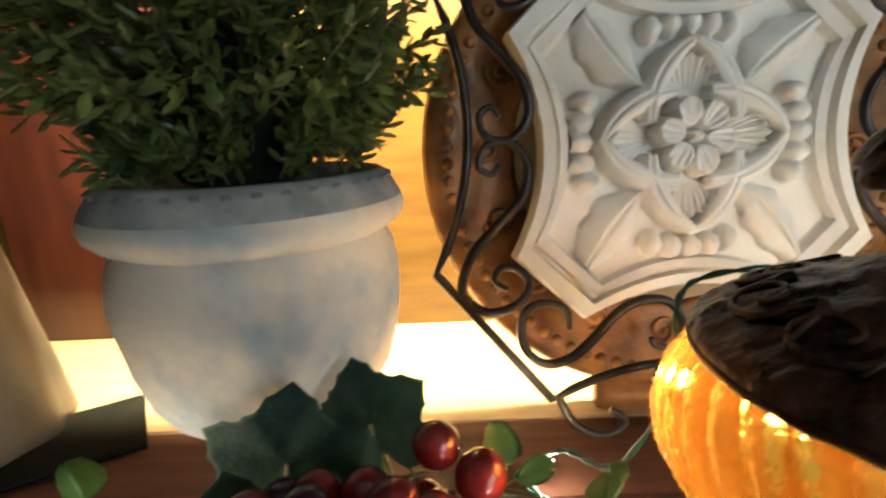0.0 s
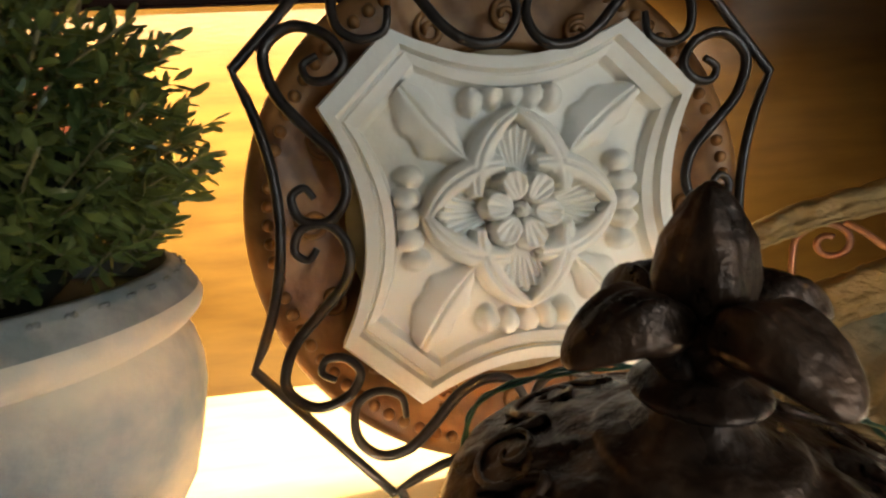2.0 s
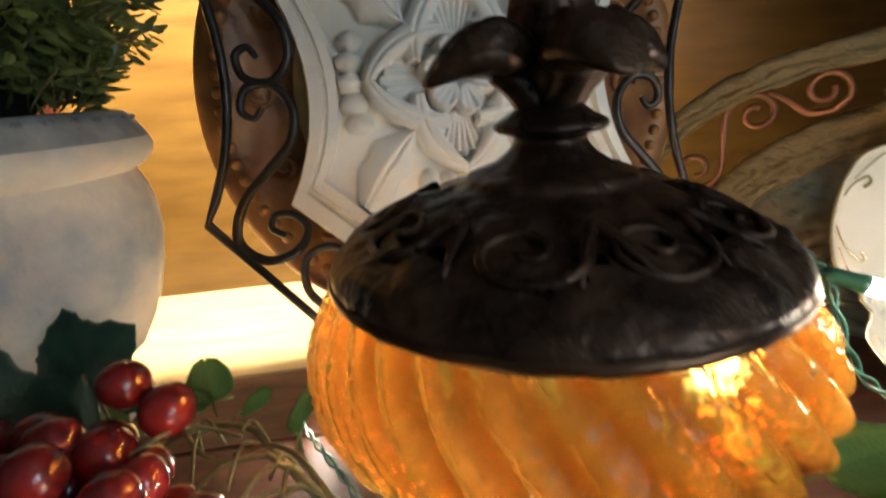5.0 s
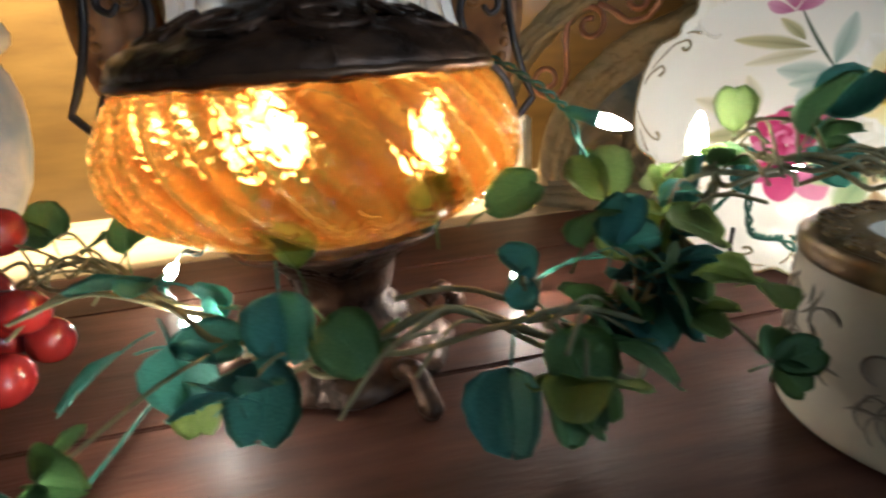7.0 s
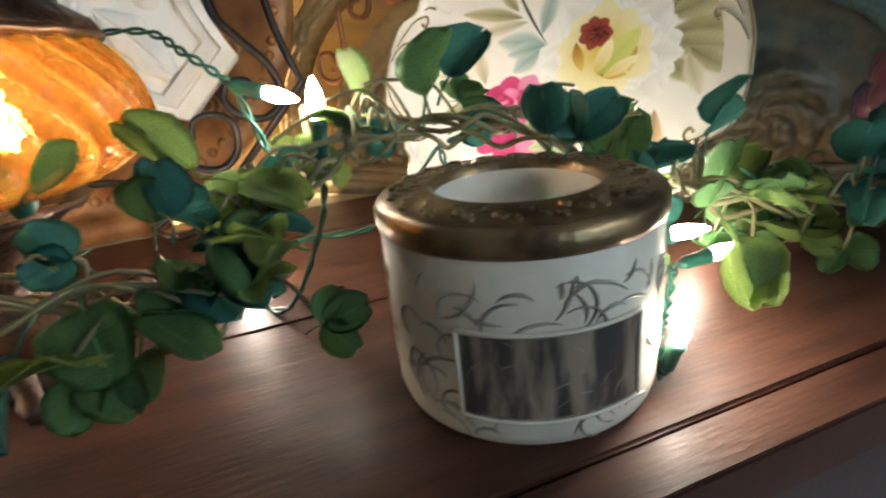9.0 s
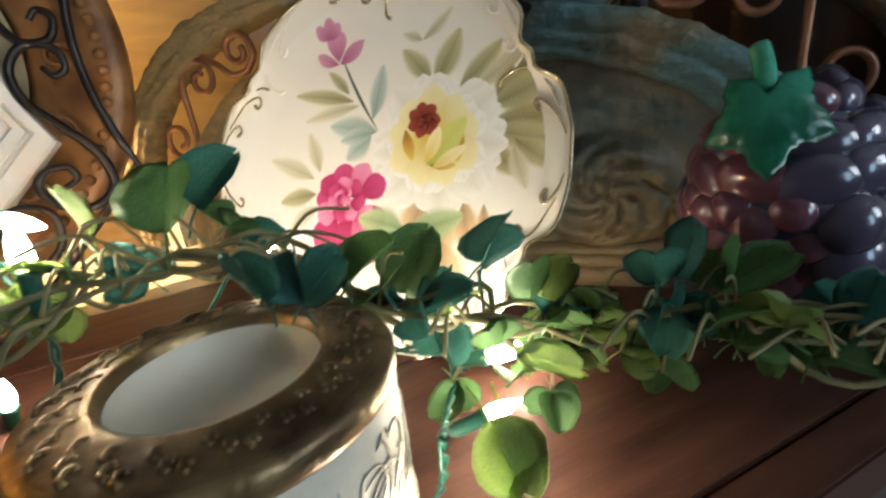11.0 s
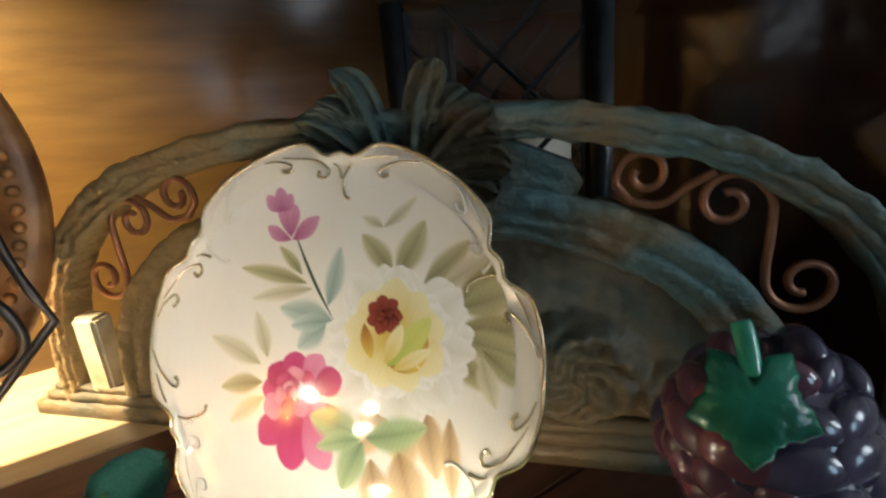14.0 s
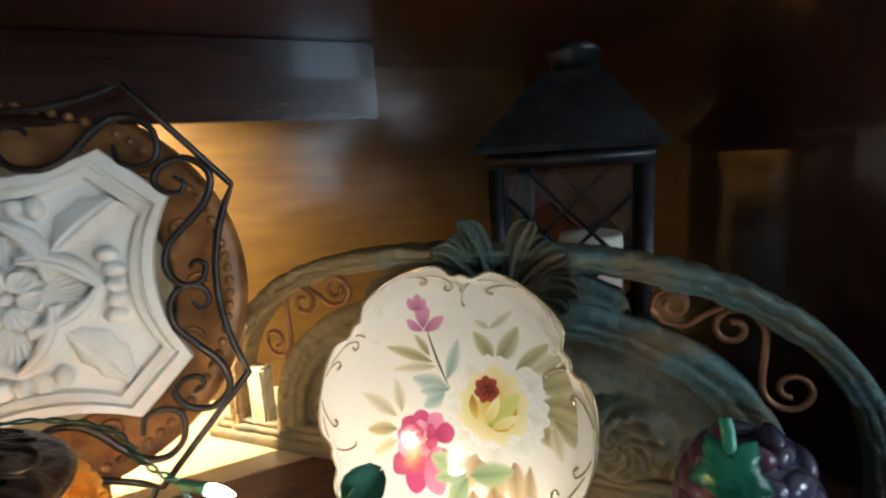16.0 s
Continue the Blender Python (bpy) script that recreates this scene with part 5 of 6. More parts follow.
# ---- lantern ----
def lantern():
    m = Matrix.Translation((0.687, 0.246, 0.0)) @ PED.to_3x3().to_4x4()
    th = thing("lantern", m, "black metal candle lantern with lattice glass sides and peaked roof", "lantern")
    H, W = 0.313, 0.066
    bm = bmesh.new()
    box(bm, -W - 0.006, W + 0.006, -W - 0.006, W + 0.006, 0.0, 0.022, 0.003)
    part("base", bm, BLACK_METAL, th)
    for sx in (-1, 1):
        for sy in (-1, 1):
            part("post", box(bmesh.new(), sx * W - 0.007, sx * W + 0.007, sy * W - 0.007, sy * W + 0.007, 0.0222, H - 0.014, 0.0015), BLACK_METAL, th)
    part("top_rail", box(bmesh.new(), -W - 0.008, W + 0.008, -W - 0.008, W + 0.008, H - 0.0138, H, 0.002), BLACK_METAL, th)
    bm = bmesh.new()
    rings = []
    for s, z in ((0.083, H + 0.0002), (0.083, H + 0.006), (0.054, H + 0.042), (0.032, H + 0.070), (0.03, H + 0.074)):
        rings.append([bm.verts.new((s * a, s * b, z)) for a, b in ((-1, -1), (1, -1), (1, 1), (-1, 1))])
    for a, b in zip(rings, rings[1:]):
        for i in range(4):
            bm.faces.new((a[i], a[(i + 1) % 4], b[(i + 1) % 4], b[i]))
    bm.faces.new(rings[0][::-1])
    bm.faces.new(rings[-1])
    roof = part("roof", bm, BLACK_METAL, th, smooth=False)
    bm = bmesh.new()
    rg = lathe(bm, [(0.024, H + 0.0745), (0.024, H + 0.092), (0.028, H + 0.094), (0.012, H + 0.105)], 24)
    bm.faces.new(rg[0][::-1])
    bm.faces.new(rg[-1])
    part("chimney", bm, BLACK_METAL, roof)
    for k in range(4):
        r = Matrix.Rotation(k * math.pi / 2, 4, "Z")
        bm = bmesh.new()
        z0, z1, w = 0.030, H - 0.020, W - 0.010
        for zc in np.linspace(z0 + w, z1 - w * 0.6, 5):
            for sg in (-1, 1):
                a, b = (-w, zc - sg * w), (w, zc + sg * w)
                cl = lambda p, q: (p[0] + (q[0] - p[0]) * max(0, min(1, ((z1 if p[1] > z1 else z0) - p[1]) / (q[1] - p[1]))), min(z1, max(z0, p[1]))) if not z0 <= p[1] <= z1 else p
                a, b = cl(a, b), cl(b, a)
                tube(bm, [r @ Vector((a[0], -W - 0.001, a[1])), r @ Vector((b[0], -W - 0.001, b[1]))], 0.0020, 4)
        part("lattice", bm, BLACK_METAL, th, smooth=False)
        bm = bmesh.new()
        for x in (-w - 0.001, w + 0.001):
            tube(bm, [r @ Vector((x, -W - 0.0005, z0)), r @ Vector((x, -W - 0.0005, z1))], 0.0028, 4)
        part("pane_frame", bm, BLACK_METAL, th, smooth=False)
        bm = bmesh.new()
        box(bm, -w, w, -W + 0.0015, -W + 0.0035, z0, z1)
        bmesh.ops.transform(bm, matrix=r, verts=bm.verts)
        part("pane", bm, clear, th, smooth=False).visible_shadow = False
    cd = thing("pillar_candle", m @ pose(0.015, 0.0, 0.0222), "cream pillar candle with a burnt wick inside the lantern", "candle")
    bm = bmesh.new()
    rg = lathe(bm, [(0.032, 0.0), (0.032, 0.200), (0.030, 0.205), (0.024, 0.202), (0.01, 0.199)], 32)
    bm.faces.new(rg[0][::-1])
    bm.faces.new(rg[-1])
    part("wax", bm, WAX, cd)
    bm = bmesh.new()
    tube(bm, [(0, 0, 0.198), (0.001, 0, 0.208), (0.003, 0, 0.213)], 0.0012, 5)
    part("wick", bm, BOX_DARK, cd)


lantern()


# ---- red grapes and fabric leaves ----
def red_grapes():
    th = thing("grape_bunch", pose(-0.040, 0.150, 0.0), "shiny red artificial grape bunch with a few dark berries", "artificial fruit")
    rnd = random.Random(21)
    fixed = [(0.047, -0.013, 0.080), (0.052, -0.019, 0.056), (0.068, -0.001, 0.054), (0.031, 0.042, 0.094), (0.038, -0.037, 0.050), (0.050, 0.033, 0.084), (0.020, -0.004, 0.088), (0.064, 0.016, 0.030), (0.060, -0.016, 0.028)]
    pts = [Vector(p) for p in fixed]
    tries = 0
    while len(pts) < 95 and tries < 20000:
        tries += 1
        a, c = rnd.uniform(0, 6.283), rnd.uniform(-1, 1)
        s = math.sqrt(1 - c * c)
        k = rnd.choice((0.95, 0.95, 0.6))
        p = Vector((0.072 * s * math.cos(a) * k - 0.012, 0.048 * s * math.sin(a) * k, 0.052 + 0.040 * c * k))
        if p.z > 0.0145 and all((p - q).length > 0.0182 for q in pts):
            pts.append(p)
    for i, p in enumerate(pts):
        b = bmesh.new()
        r = 0.0110 * rnd.uniform(0.92, 1.06)
        ball(b, (0, 0, 0), r, 20, 14, (1, 1, 1.08))
        dark = p.x < -0.02 and rnd.random() < 0.5
        part("berry", b, GRAPE_DARK if dark else GRAPE_RED, th, m=pose(*p, rnd.uniform(-40, 40), rnd.uniform(-40, 40), 0))
    bm = bmesh.new()
    tube(bm, spline([(-0.07, 0.02, 0.05), (-0.02, 0.0, 0.058), (0.04, 0.005, 0.05), (0.055, 0.02, 0.05)], 6), 0.0022, 6)
    part("stalk", bm, STEM, th)
    for i, (x, y, z, rx, ry, rz, s) in enumerate(((-0.086, 0.215, 0.070, 8, 10, 8, 0.046), (-0.043, 0.222, 0.086, -14, -24, -10, 0.036), (-0.098, 0.190, 0.048, 15, 60, 25, 0.040))):
        lf = thing("fabric_leaf", pose(x, y, z, rx, ry, rz), "dark green fabric grape leaf beside the red grapes", "artificial leaf", "fabric leaves")
        bm = bmesh.new()
        vine_leaf(bm, s * 0.95, 0.0008, 5, 0.20, 0.16, 0.03)
        part("blade", bm, CLOTH_LEAF, lf)
        bm = bmesh.new()
        tube(bm, spline([(0, -0.001, 0), (0, 0, -s * 0.6), (0.004, -0.008, -z + 0.0015)], 5), 0.0012, 6)
        part("stalk", bm, STEM, lf)


red_grapes()


# ---- ivy garland ----
def heart(kind):
    """A folded heart-shaped leaf about 1 long, stalk end at the origin, along +y."""
    out = ((0.0, 0.0, 0.08), (0.12, 0.03, 0.32), (0.32, 0.06, 0.47), (0.55, 0.06, 0.51), (0.76, 0.02, 0.45), (0.93, -0.04, 0.28), (0.93, -0.10, 0.03))
    if kind % 2:
        out = ((0.0, 0.02, 0.10), (0.14, 0.10, 0.30), (0.36, 0.2, 0.43), (0.62, 0.2, 0.46), (0.84, 0.12, 0.36), (0.98, 0.0, 0.20), (0.94, -0.1, 0.02))
    fold, droop = (0.55, 0.25, 0.9, 0.4)[kind % 4], (0.25, 0.1, 0.15, 0.4)[kind % 4]
    bm = bmesh.new()
    rows = []
    for t, back, w in out:
        row = []
        for s in (-1, -0.66, -0.33, 0, 0.33, 0.66, 1):
            x = w * s
            y = t - (back * abs(s) if kind % 2 == 0 else 0) + (0.10 * abs(s) * t if kind % 2 else 0)
            z = abs(x) * fold - droop * t * t + 0.03 * math.sin(9 * t + 4 * s)
            row.append(bm.verts.new((x, y, z)))
        rows.append(row)
    for a, b in zip(rows, rows[1:]):
        for j in range(6):
            bm.faces.new((a[j], a[j + 1], b[j + 1], b[j]))
    bmesh.ops.solidify(bm, geom=bm.faces[:], thickness=0.018)
    tube(bm, [(0, 0.0, 0.0), (0, 0.5, -droop * 0.25 + 0.012), (0, 0.92, -droop * 0.8 + 0.012)], 0.014, 4)
    tube(bm, [(0, 0.02, 0), (0.0, -0.25, -0.02), (0.03, -0.5, -0.10)], 0.022, 5)
    me = bpy.data.meshes.new("leaf")
    bm.to_mesh(me)
    bm.free()
    for p in me.polygons:
        p.use_smooth = True
    return me


GAR = [(-0.16, 0.17, 0.012), (-0.09, 0.235, 0.025), (-0.02, 0.225, 0.045), (0.045, 0.185, 0.058), (0.095, 0.130, 0.052), (0.15, 0.085, 0.045), (0.22, 0.072, 0.052), (0.285, 0.066, 0.050), (0.325, 0.100, 0.085),
       (0.372, 0.105, 0.092), (0.415, 0.088, 0.086), (0.462, 0.052, 0.060), (0.520, 0.034, 0.046), (0.572, -0.008, 0.044), (0.628, -0.050, 0.030), (0.70, -0.040, 0.022), (0.775, -0.030, 0.014)]


def garland():
    th = thing("ivy_garland", Matrix(), "artificial green ivy garland trailing across the shelf", "garland")
    rnd = random.Random(12)
    meshes = []
    for k in range(4):
        for m in IVY:
            me = heart(k)
            me.materials.append(m)
            meshes.append(me)
    path = spline(GAR, 10)
    for off in range(5):
        bm = bmesh.new()
        pts = []
        for i, p in enumerate(path):
            q = p + Vector((noise.noise(Vector((i * 0.13, off * 9.1, 0))), noise.noise(Vector((i * 0.13, off * 9.1, 5))), noise.noise(Vector((i * 0.13, off * 9.1, 9))))) * 0.026
            q.z = max(q.z, 0.0025)
            if (q.x - BOWL[0]) ** 2 + (q.y - BOWL[1]) ** 2 < 0.05 ** 2:
                q.y = BOWL[1] - 0.06
            jd = Vector((q.x - 0.394, q.y - 0.030))
            if jd.length < 0.058:
                jd = jd.normalized() * 0.060
                q.x, q.y = 0.394 + jd.x, 0.030 + jd.y
            pts.append(q)
        a, b = (0, len(pts)) if off < 2 else (14 * off, len(pts) - 8 * off)
        tube(bm, pts[a:b], 0.0013 if off else 0.0016, 6)
        part("stem", bm, STEM, th)

    pick = random.Random(31)

    def leaf(p, k, mi, size, d, roll, full=True):
        """One stalk with one to three rounded leaflets that share its end."""
        y = Vector(d).normalized()
        x = y.cross(Vector((0, 0, 1)))
        x = x.normalized() if x.length > 0.1 else Vector((1, 0, 0))
        z = x.cross(y)
        r = Matrix((x, y, z)).transposed().to_4x4() @ Matrix.Rotation(roll, 4, "Y")
        for n, turn in enumerate(pick.choice(((0.0, 1.15), (0.0, 1.05, -1.05), (0.0, 1.0, -1.1)) if full else ((0.0,), (0.0,), (0.0, 1.2)))):
            ob = new("leaf", meshes[(k if n == 0 else pick.randrange(4)) * 3 + mi])
            ob.parent = th
            q = size * 0.78 * (1.0 if n == 0 else pick.uniform(0.72, 0.95))
            ob.matrix_basis = Matrix.Translation(Vector(p)) @ r @ Matrix.Rotation(turn, 4, "Z") @ Matrix.Rotation(pick.uniform(-0.4, 0.4) * (n > 0), 4, "Y") @ Matrix.Diagonal((q, q, q, 1))

    # leaves that stand out, each at its own place
    for p, k, mi, s, d, r in (((0.212, 0.089, 0.090), 0, 0, 0.030, (0.0, -0.3, 1), 0.4), ((0.232, 0.088, 0.092), 1, 0, 0.028, (0.8, -0.3, 0.5), 0.9), ((0.268, 0.078, 0.074), 0, 0, 0.030, (0.3, -0.4, 0.9), -0.3), ((0.278, 0.080, 0.092), 1, 2, 0.026, (-0.2, 0.2, 1), 0.5),
                              ((0.105, 0.095, 0.052), 0, 1, 0.034, (0.3, -0.6, -0.7), 0.2), ((0.085, 0.100, 0.050), 1, 1, 0.034, (-0.7, -0.5, -0.4), 0.3), ((0.100, 0.112, 0.072), 1, 1, 0.036, (-0.9, -0.3, 0.2), 0.5), ((0.112, 0.090, 0.040), 1, 2, 0.028, (0.0, -0.5, -0.9), 0.0),
                              ((0.150, 0.085, 0.072), 0, 1, 0.034, (0.0, -0.6, -0.9), 0.1), ((0.145, 0.072, 0.053), 1, 1, 0.036, (-0.2, -0.7, -0.7), -0.4), ((0.165, 0.080, 0.060), 0, 0, 0.032, (0.5, -0.6, -0.5), 0.5), ((0.158, 0.085, 0.080), 0, 0, 0.028, (-0.3, -0.2, 1.0), 0.6),
                              ((0.246, 0.051, 0.056), 0, 0, 0.034, (0.2, -0.7, -0.6), 0.2), ((0.262, 0.046, 0.052), 1, 0, 0.034, (0.7, -0.5, -0.4), -0.2), ((0.226, 0.046, 0.048), 0, 1, 0.036, (-0.3, -0.6, -0.7), 0.3), ((0.290, 0.060, 0.064), 1, 1, 0.032, (0.5, -0.5, -0.6), 0.4),
                              ((0.291, 0.057, 0.070), 0, 0, 0.032, (0.4, -0.4, -0.7), 0.3), ((0.300, 0.075, 0.085), 1, 2, 0.034, (0.8, -0.3, -0.3), 0.4), ((0.285, 0.085, 0.090), 1, 2, 0.036, (-0.5, -0.2, 0.7), 0.7),
                              ((0.359, 0.109, 0.108), 1, 2, 0.026, (-0.2, -0.1, 1), 0.2), ((0.350, 0.105, 0.098), 1, 2, 0.024, (-1, -0.2, 0.3), 0.4), ((0.385, 0.095, 0.105), 0, 0, 0.038, (0.2, -0.2, 0.9), -0.3), ((0.398, 0.098, 0.112), 0, 1, 0.034, (0.6, -0.1, 0.8), 0.8),
                              ((0.412, 0.036, 0.090), 1, 1, 0.025, (-0.25, -0.2, 0.9), 0.2), ((0.422, 0.032, 0.088), 1, 1, 0.025, (0.5, -0.3, 0.6), 1.0), ((0.440, 0.050, 0.082), 0, 0, 0.030, (0.6, -0.2, 0.7), 0.3), ((0.485, 0.030, 0.084), 0, 1, 0.028, (0.2, -0.3, 0.9), -0.2),
                              ((0.470, 0.000, 0.044), 1, 2, 0.030, (-0.2, -0.7, -0.6), 0.3), ((0.462, -0.006, 0.050), 0, 2, 0.030, (0.2, -0.5, -0.9), 0.5), ((0.480, 0.005, 0.060), 1, 2, 0.028, (0.7, -0.4, -0.2), 0.1), ((0.453, 0.070, 0.062), 0, 0, 0.042, (-0.3, -0.7, 0.6), 0.2), ((0.470, 0.075, 0.060), 0, 0, 0.040, (0.3, -0.1, 0.9), 0.9),
                              ((0.520, 0.055, 0.048), 1, 0, 0.032, (-0.1, -0.3, 0.9), 0.2), ((0.527, 0.056, 0.045), 1, 2, 0.030, (0.5, -0.3, 0.8), 0.6),
                              ((0.552, 0.013, 0.060), 1, 1, 0.032, (-0.4, -0.3, 0.8), 0.2), ((0.560, 0.010, 0.062), 1, 1, 0.030, (0.1, -0.2, 1.0), 0.9), ((0.574, 0.000, 0.056), 1, 0, 0.034, (0.5, -0.4, 0.5), 0.3), ((0.600, -0.03, 0.046), 1, 1, 0.026, (0.2, -0.3, 0.9), 1.1), ((0.615, -0.04, 0.036), 0, 1, 0.024, (-0.2, -0.6, -0.2), 0.2),
                              ((-0.215, 0.215, 0.030), 1, 2, 0.036, (-0.6, -0.2, 0.5), 0.3), ((-0.200, 0.222, 0.045), 0, 0, 0.030, (-0.2, 0.1, 0.9), 0.2), ((0.020, 0.205, 0.072), 0, 0, 0.026, (0.0, 0.1, 1), 0.4), ((0.064, 0.180, 0.066), 1, 0, 0.030, (0.2, -0.1, 0.9), 0.2), ((0.030, 0.210, 0.060), 1, 0, 0.024, (0.6, -0.2, 0.4), 0.3),
                              ((0.690, -0.02, 0.030), 1, 0, 0.032, (0.4, -0.3, 0.7), 0.4)):
        leaf(p, k, mi, s, d, r, False)
    for i in range(62):
        t = rnd.uniform(0.10, 0.98)
        f = t * (len(path) - 1)
        p = path[int(f)].lerp(path[min(int(f) + 1, len(path) - 1)], f % 1) + Vector((rnd.uniform(-1, 1), rnd.uniform(-1, 1), rnd.uniform(-0.6, 0.7))) * 0.020
        p.z = max(p.z, 0.012)
        if math.hypot(p.x - 0.394, p.y - 0.030) < 0.072 or 0.60 < p.x < 0.72 and rnd.random() < 0.7 or math.hypot(p.x - BOWL[0], p.y - BOWL[1]) < 0.105 and p.z > 0.045:
            continue
        d = (rnd.uniform(-1, 1), rnd.uniform(-1, 0.3), rnd.uniform(-0.5, 0.9))
        leaf(p, rnd.randrange(4), rnd.choice((0, 0, 1, 1, 2)), rnd.uniform(0.018, 0.030), d, rnd.uniform(-0.8, 0.8))
    # thicker growth in front of the bowl and beside the jar
    for i in range(26):
        if i < 12:
            p = Vector((rnd.uniform(0.07, 0.335), rnd.uniform(0.028, 0.085), rnd.uniform(0.022, 0.078)))
        else:
            p = Vector((rnd.uniform(0.46, 0.60), 0, rnd.uniform(0.015, 0.055)))
            p.y = 0.065 - 0.42 * (p.x - 0.46) + rnd.uniform(-0.03, 0.03)
        if math.hypot(p.x - 0.394, p.y - 0.030) < 0.075 or math.hypot(p.x - 0.646, p.y - 0.016) < 0.085:
            continue
        leaf(p, rnd.randrange(4), rnd.choice((0, 0, 0, 1, 1, 2)), rnd.uniform(0.020, 0.031), (rnd.uniform(-1, 1), rnd.uniform(-1, 0.2), rnd.uniform(-0.7, 0.7)), rnd.uniform(-0.9, 0.9))
        bm = bmesh.new()
        g = min(path, key=lambda c: (c - p).length)
        tube(bm, spline([p, p.lerp(g, 0.5) + Vector((0.004, 0, 0.006)), g], 4), 0.0008, 5)
        part("sprig", bm, STEM, th)
    # thin side sprigs
    for i in range(110):
        t = rnd.uniform(0.12, 0.95)
        f = t * (len(path) - 1)
        p = path[int(f)]
        q = p + Vector((rnd.uniform(-1, 1) * 0.05, rnd.uniform(-1, 0.2) * 0.04, rnd.uniform(-0.3, 0.7) * 0.04))
        q.z = max(q.z, 0.006)
        if math.hypot(q.x - 0.394, q.y - 0.030) < 0.06 or math.hypot(q.x - BOWL[0], q.y - BOWL[1]) < 0.10:
            continue
        bm = bmesh.new()
        tube(bm, spline([p, p.lerp(q, 0.5) + Vector((0, 0, 0.01)), q], 5), 0.0008, 5)
        part("sprig", bm, STEM, th)


garland()


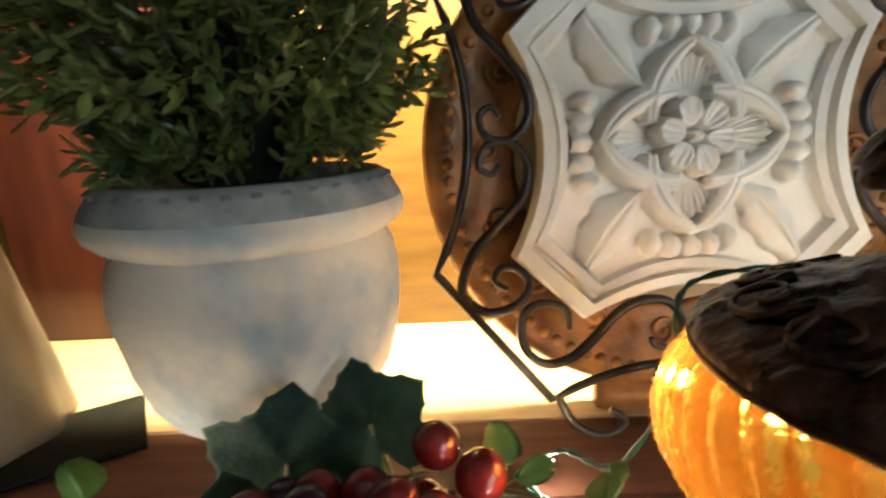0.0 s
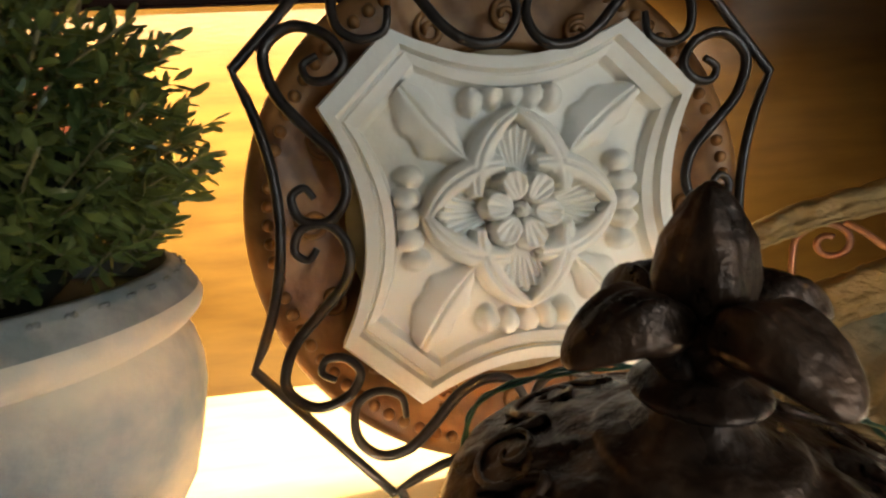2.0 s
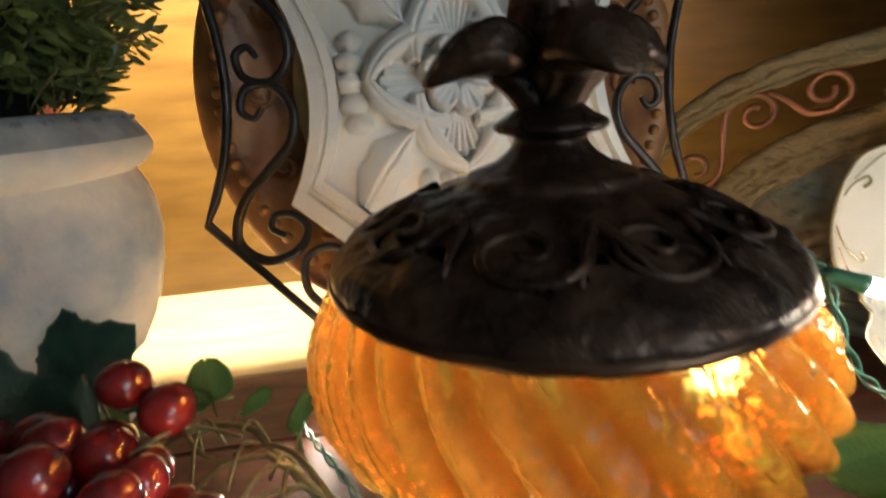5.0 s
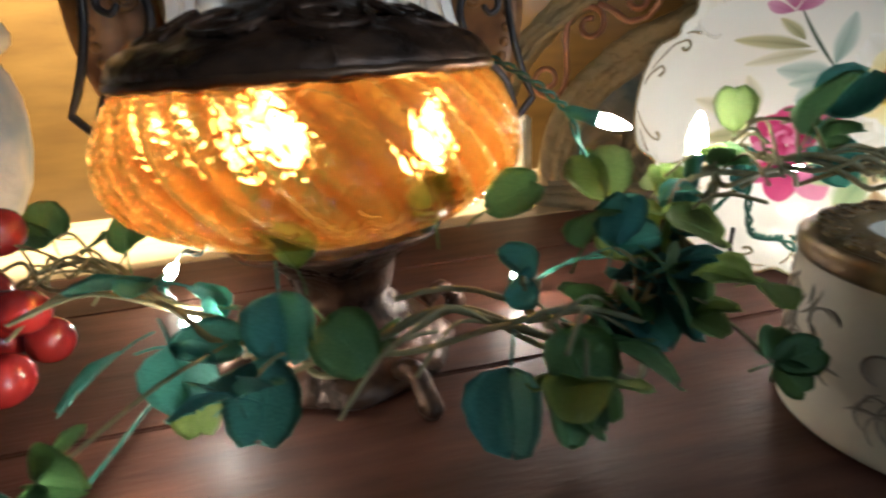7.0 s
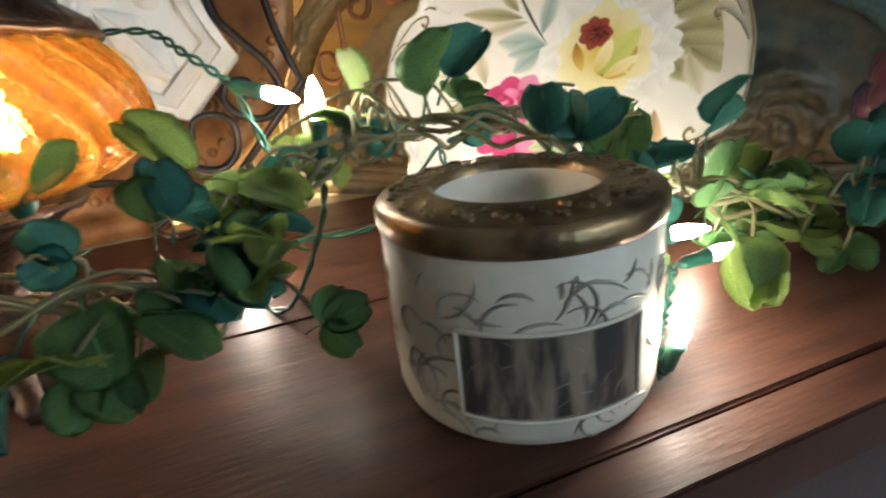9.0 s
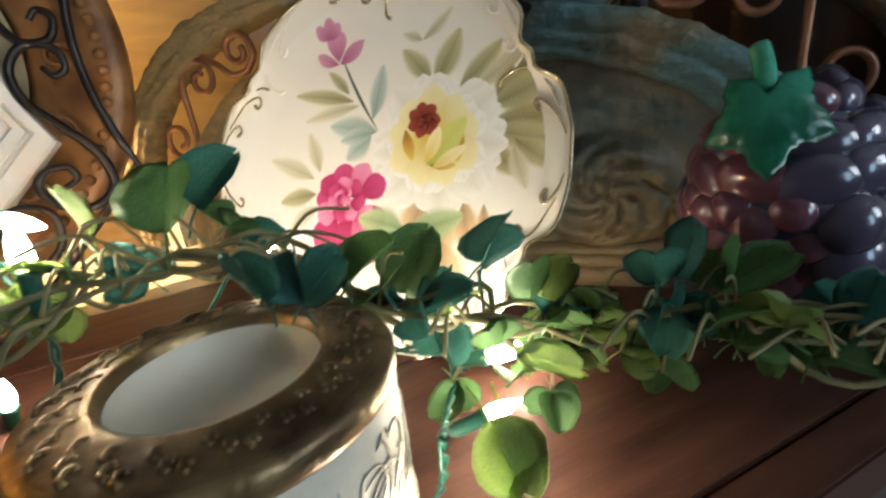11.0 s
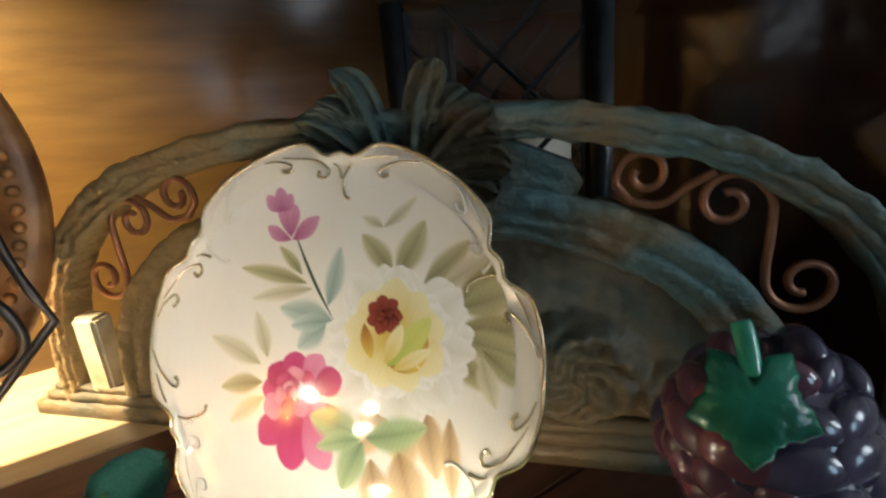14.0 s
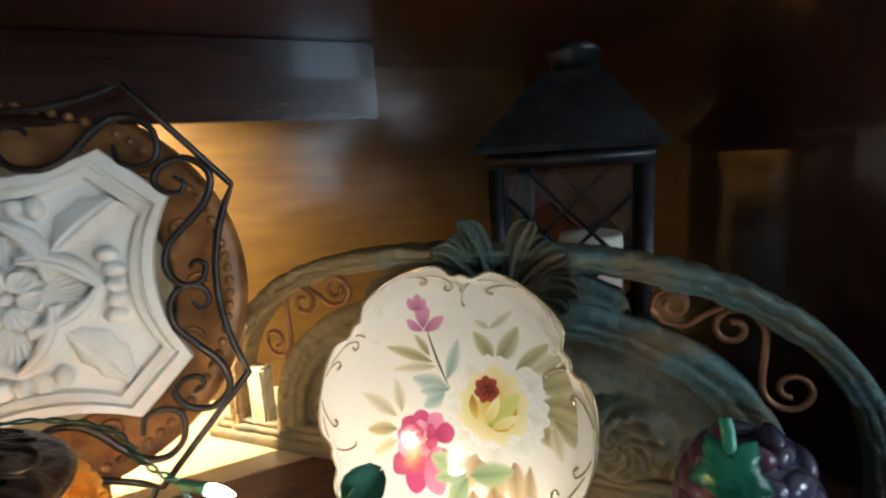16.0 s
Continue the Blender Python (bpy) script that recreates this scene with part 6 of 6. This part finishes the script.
# ---- fairy lights ----
def fairy_lights():
    th = thing("string_lights", Matrix(), "string of lit warm white mini bulbs on green wire", "string lights")
    spots = [((0.318, 0.161, 0.113), (0.7, -0.3, -0.25)), ((0.337, 0.106, 0.100), (0.05, 0.0, 1.0)), ((0.418, 0.136, 0.078), (0.5, -0.5, 0.2)), ((0.428, 0.118, 0.042), (0.4, -0.6, 0.1)), ((0.499, 0.062, 0.024), (0.6, -0.4, 0.1)),
             ((0.434, -0.010, 0.018), (0.1, -0.2, 0.9)), ((0.470, 0.012, 0.036), (0.9, -0.1, 0.1)), ((0.280, 0.190, 0.012), (0.2, -0.2, 0.9)), ((0.098, 0.140, 0.040), (0.3, -0.6, 0.3)), ((0.048, 0.268, 0.018), (0.5, -0.4, 0.6)),
             ((0.100, 0.196, 0.120), (-0.3, -0.5, 0.3)), ((0.074, 0.059, 0.020), (0.3, -0.3, 0.5)), ((0.520, 0.072, 0.016), (0.4, -0.3, 0.3)), ((0.216, 0.120, 0.104), (0.1, -0.1, 0.9)), ((0.160, 0.150, 0.106), (-0.3, -0.1, 0.9)), ((0.135, 0.180, 0.105), (0.1, 0.2, 0.7)), ((-0.178, 0.188, 0.034), (-0.2, 0.3, 0.8))]
    for i, (p, d) in enumerate(spots):
        d = Vector(d).normalized()
        m = Matrix.Translation(p) @ d.to_track_quat("Z", "Y").to_matrix().to_4x4() @ Matrix.Scale(1.7 if 13 <= i < 16 else 0.6 if i in (2, 3, 12) else 0.8 if i in (5, 6) else 1.05, 4)
        bm = bmesh.new()
        rg = lathe(bm, [(0.0026, 0.0), (0.0036, 0.003), (0.0037, 0.007), (0.0028, 0.012), (0.0012, 0.0165), (0.0004, 0.018)], 14, m=m)
        bm.faces.new(rg[0][::-1])
        bm.faces.new(rg[-1])
        b = part("bulb", bm, BULB_BOWL if 13 <= i < 16 else BULB, th, "lit clear mini bulb")
        bm = bmesh.new()
        rg = lathe(bm, [(0.0018, -0.017), (0.0034, -0.014), (0.0036, -0.004), (0.0042, -0.002), (0.0042, 0.0004), (0.0028, 0.0006)], 14, m=m)
        bm.faces.new(rg[0][::-1])
        bm.faces.new(rg[-1])
        part("socket", bm, SOCKET, th, "green plastic socket")
    order = [16, 11, 8, 9, 10, 0, 1, 7, 2, 3, 12, 4, 6, 5]
    for a, b in zip(order, order[1:]):
        pa = Vector(spots[a][0]) - Vector(spots[a][1]).normalized() * 0.016
        pb = Vector(spots[b][0]) - Vector(spots[b][1]).normalized() * 0.016
        if {a, b} == {10, 0}:
            mids = [Vector((0.12, 0.235, 0.150)), Vector((0.20, 0.245, 0.152)), Vector((0.262, 0.205, 0.150)), Vector((0.285, 0.175, 0.135))]
        elif {a, b} == {1, 7}:
            mids = [Vector((0.330, 0.112, 0.05)), Vector((0.305, 0.122, 0.006))]
        else:
            mids = [pa.lerp(pb, 0.3) + Vector((0.004, 0.006, -0.3 * pa.z)), pa.lerp(pb, 0.7) + Vector((0, 0.004, -0.3 * pb.z))]
        for q in mids:
            q.z = max(q.z, 0.003)
        for tw in (0, 1):
            bm = bmesh.new()
            ps = spline([pa] + mids + [pb], 14)
            tube(bm, [p + Vector((math.cos(k * 0.75 + tw * math.pi), math.sin(k * 0.75 + tw * math.pi), math.cos(k * 0.75 + tw * math.pi))) * 0.0012 for k, p in enumerate(ps)], 0.0010, 5)
            part("wire", bm, SOCKET, th)


fairy_lights()


# ---- small things at the shelf's left end ----
def left_end():
    th = thing("ceramic_bell", pose(-0.390, 0.344, 0.0), "cream and grey glazed ceramic bell-shaped figurine base, colour darkened for shade", "ornament")
    bm = bmesh.new()
    rg = lathe(bm, [(0.066, 0.0), (0.071, 0.006), (0.070, 0.018), (0.066, 0.05), (0.058, 0.10), (0.052, 0.14), (0.044, 0.18), (0.030, 0.205), (0.010, 0.214)], 48, lambda a, z: 1 + 0.03 * math.cos(9 * a) * (1 - z / 0.23))
    bm.faces.new(rg[0][::-1])
    bm.faces.new(rg[-1])
    part("skirt", bm, SHADED_CERAMIC, th)
    bk = thing("book", pose(-0.2824, 0.4023, 0.0, 0, 0, -148.3), "thin black covered book lying on the shelf", "book")
    part("cover", box(bmesh.new(), 0.0, 0.125, 0.0, 0.085, 0.0, 0.0016, 0.0004), SLATE, bk, smooth=False)
    part("cover", box(bmesh.new(), 0.0, 0.125, 0.0, 0.085, 0.0044, 0.006, 0.0004), SLATE, bk, smooth=False)
    part("page_block", box(bmesh.new(), 0.002, 0.123, 0.002, 0.083, 0.0018, 0.0042), SLATE, bk, smooth=False)


left_end()
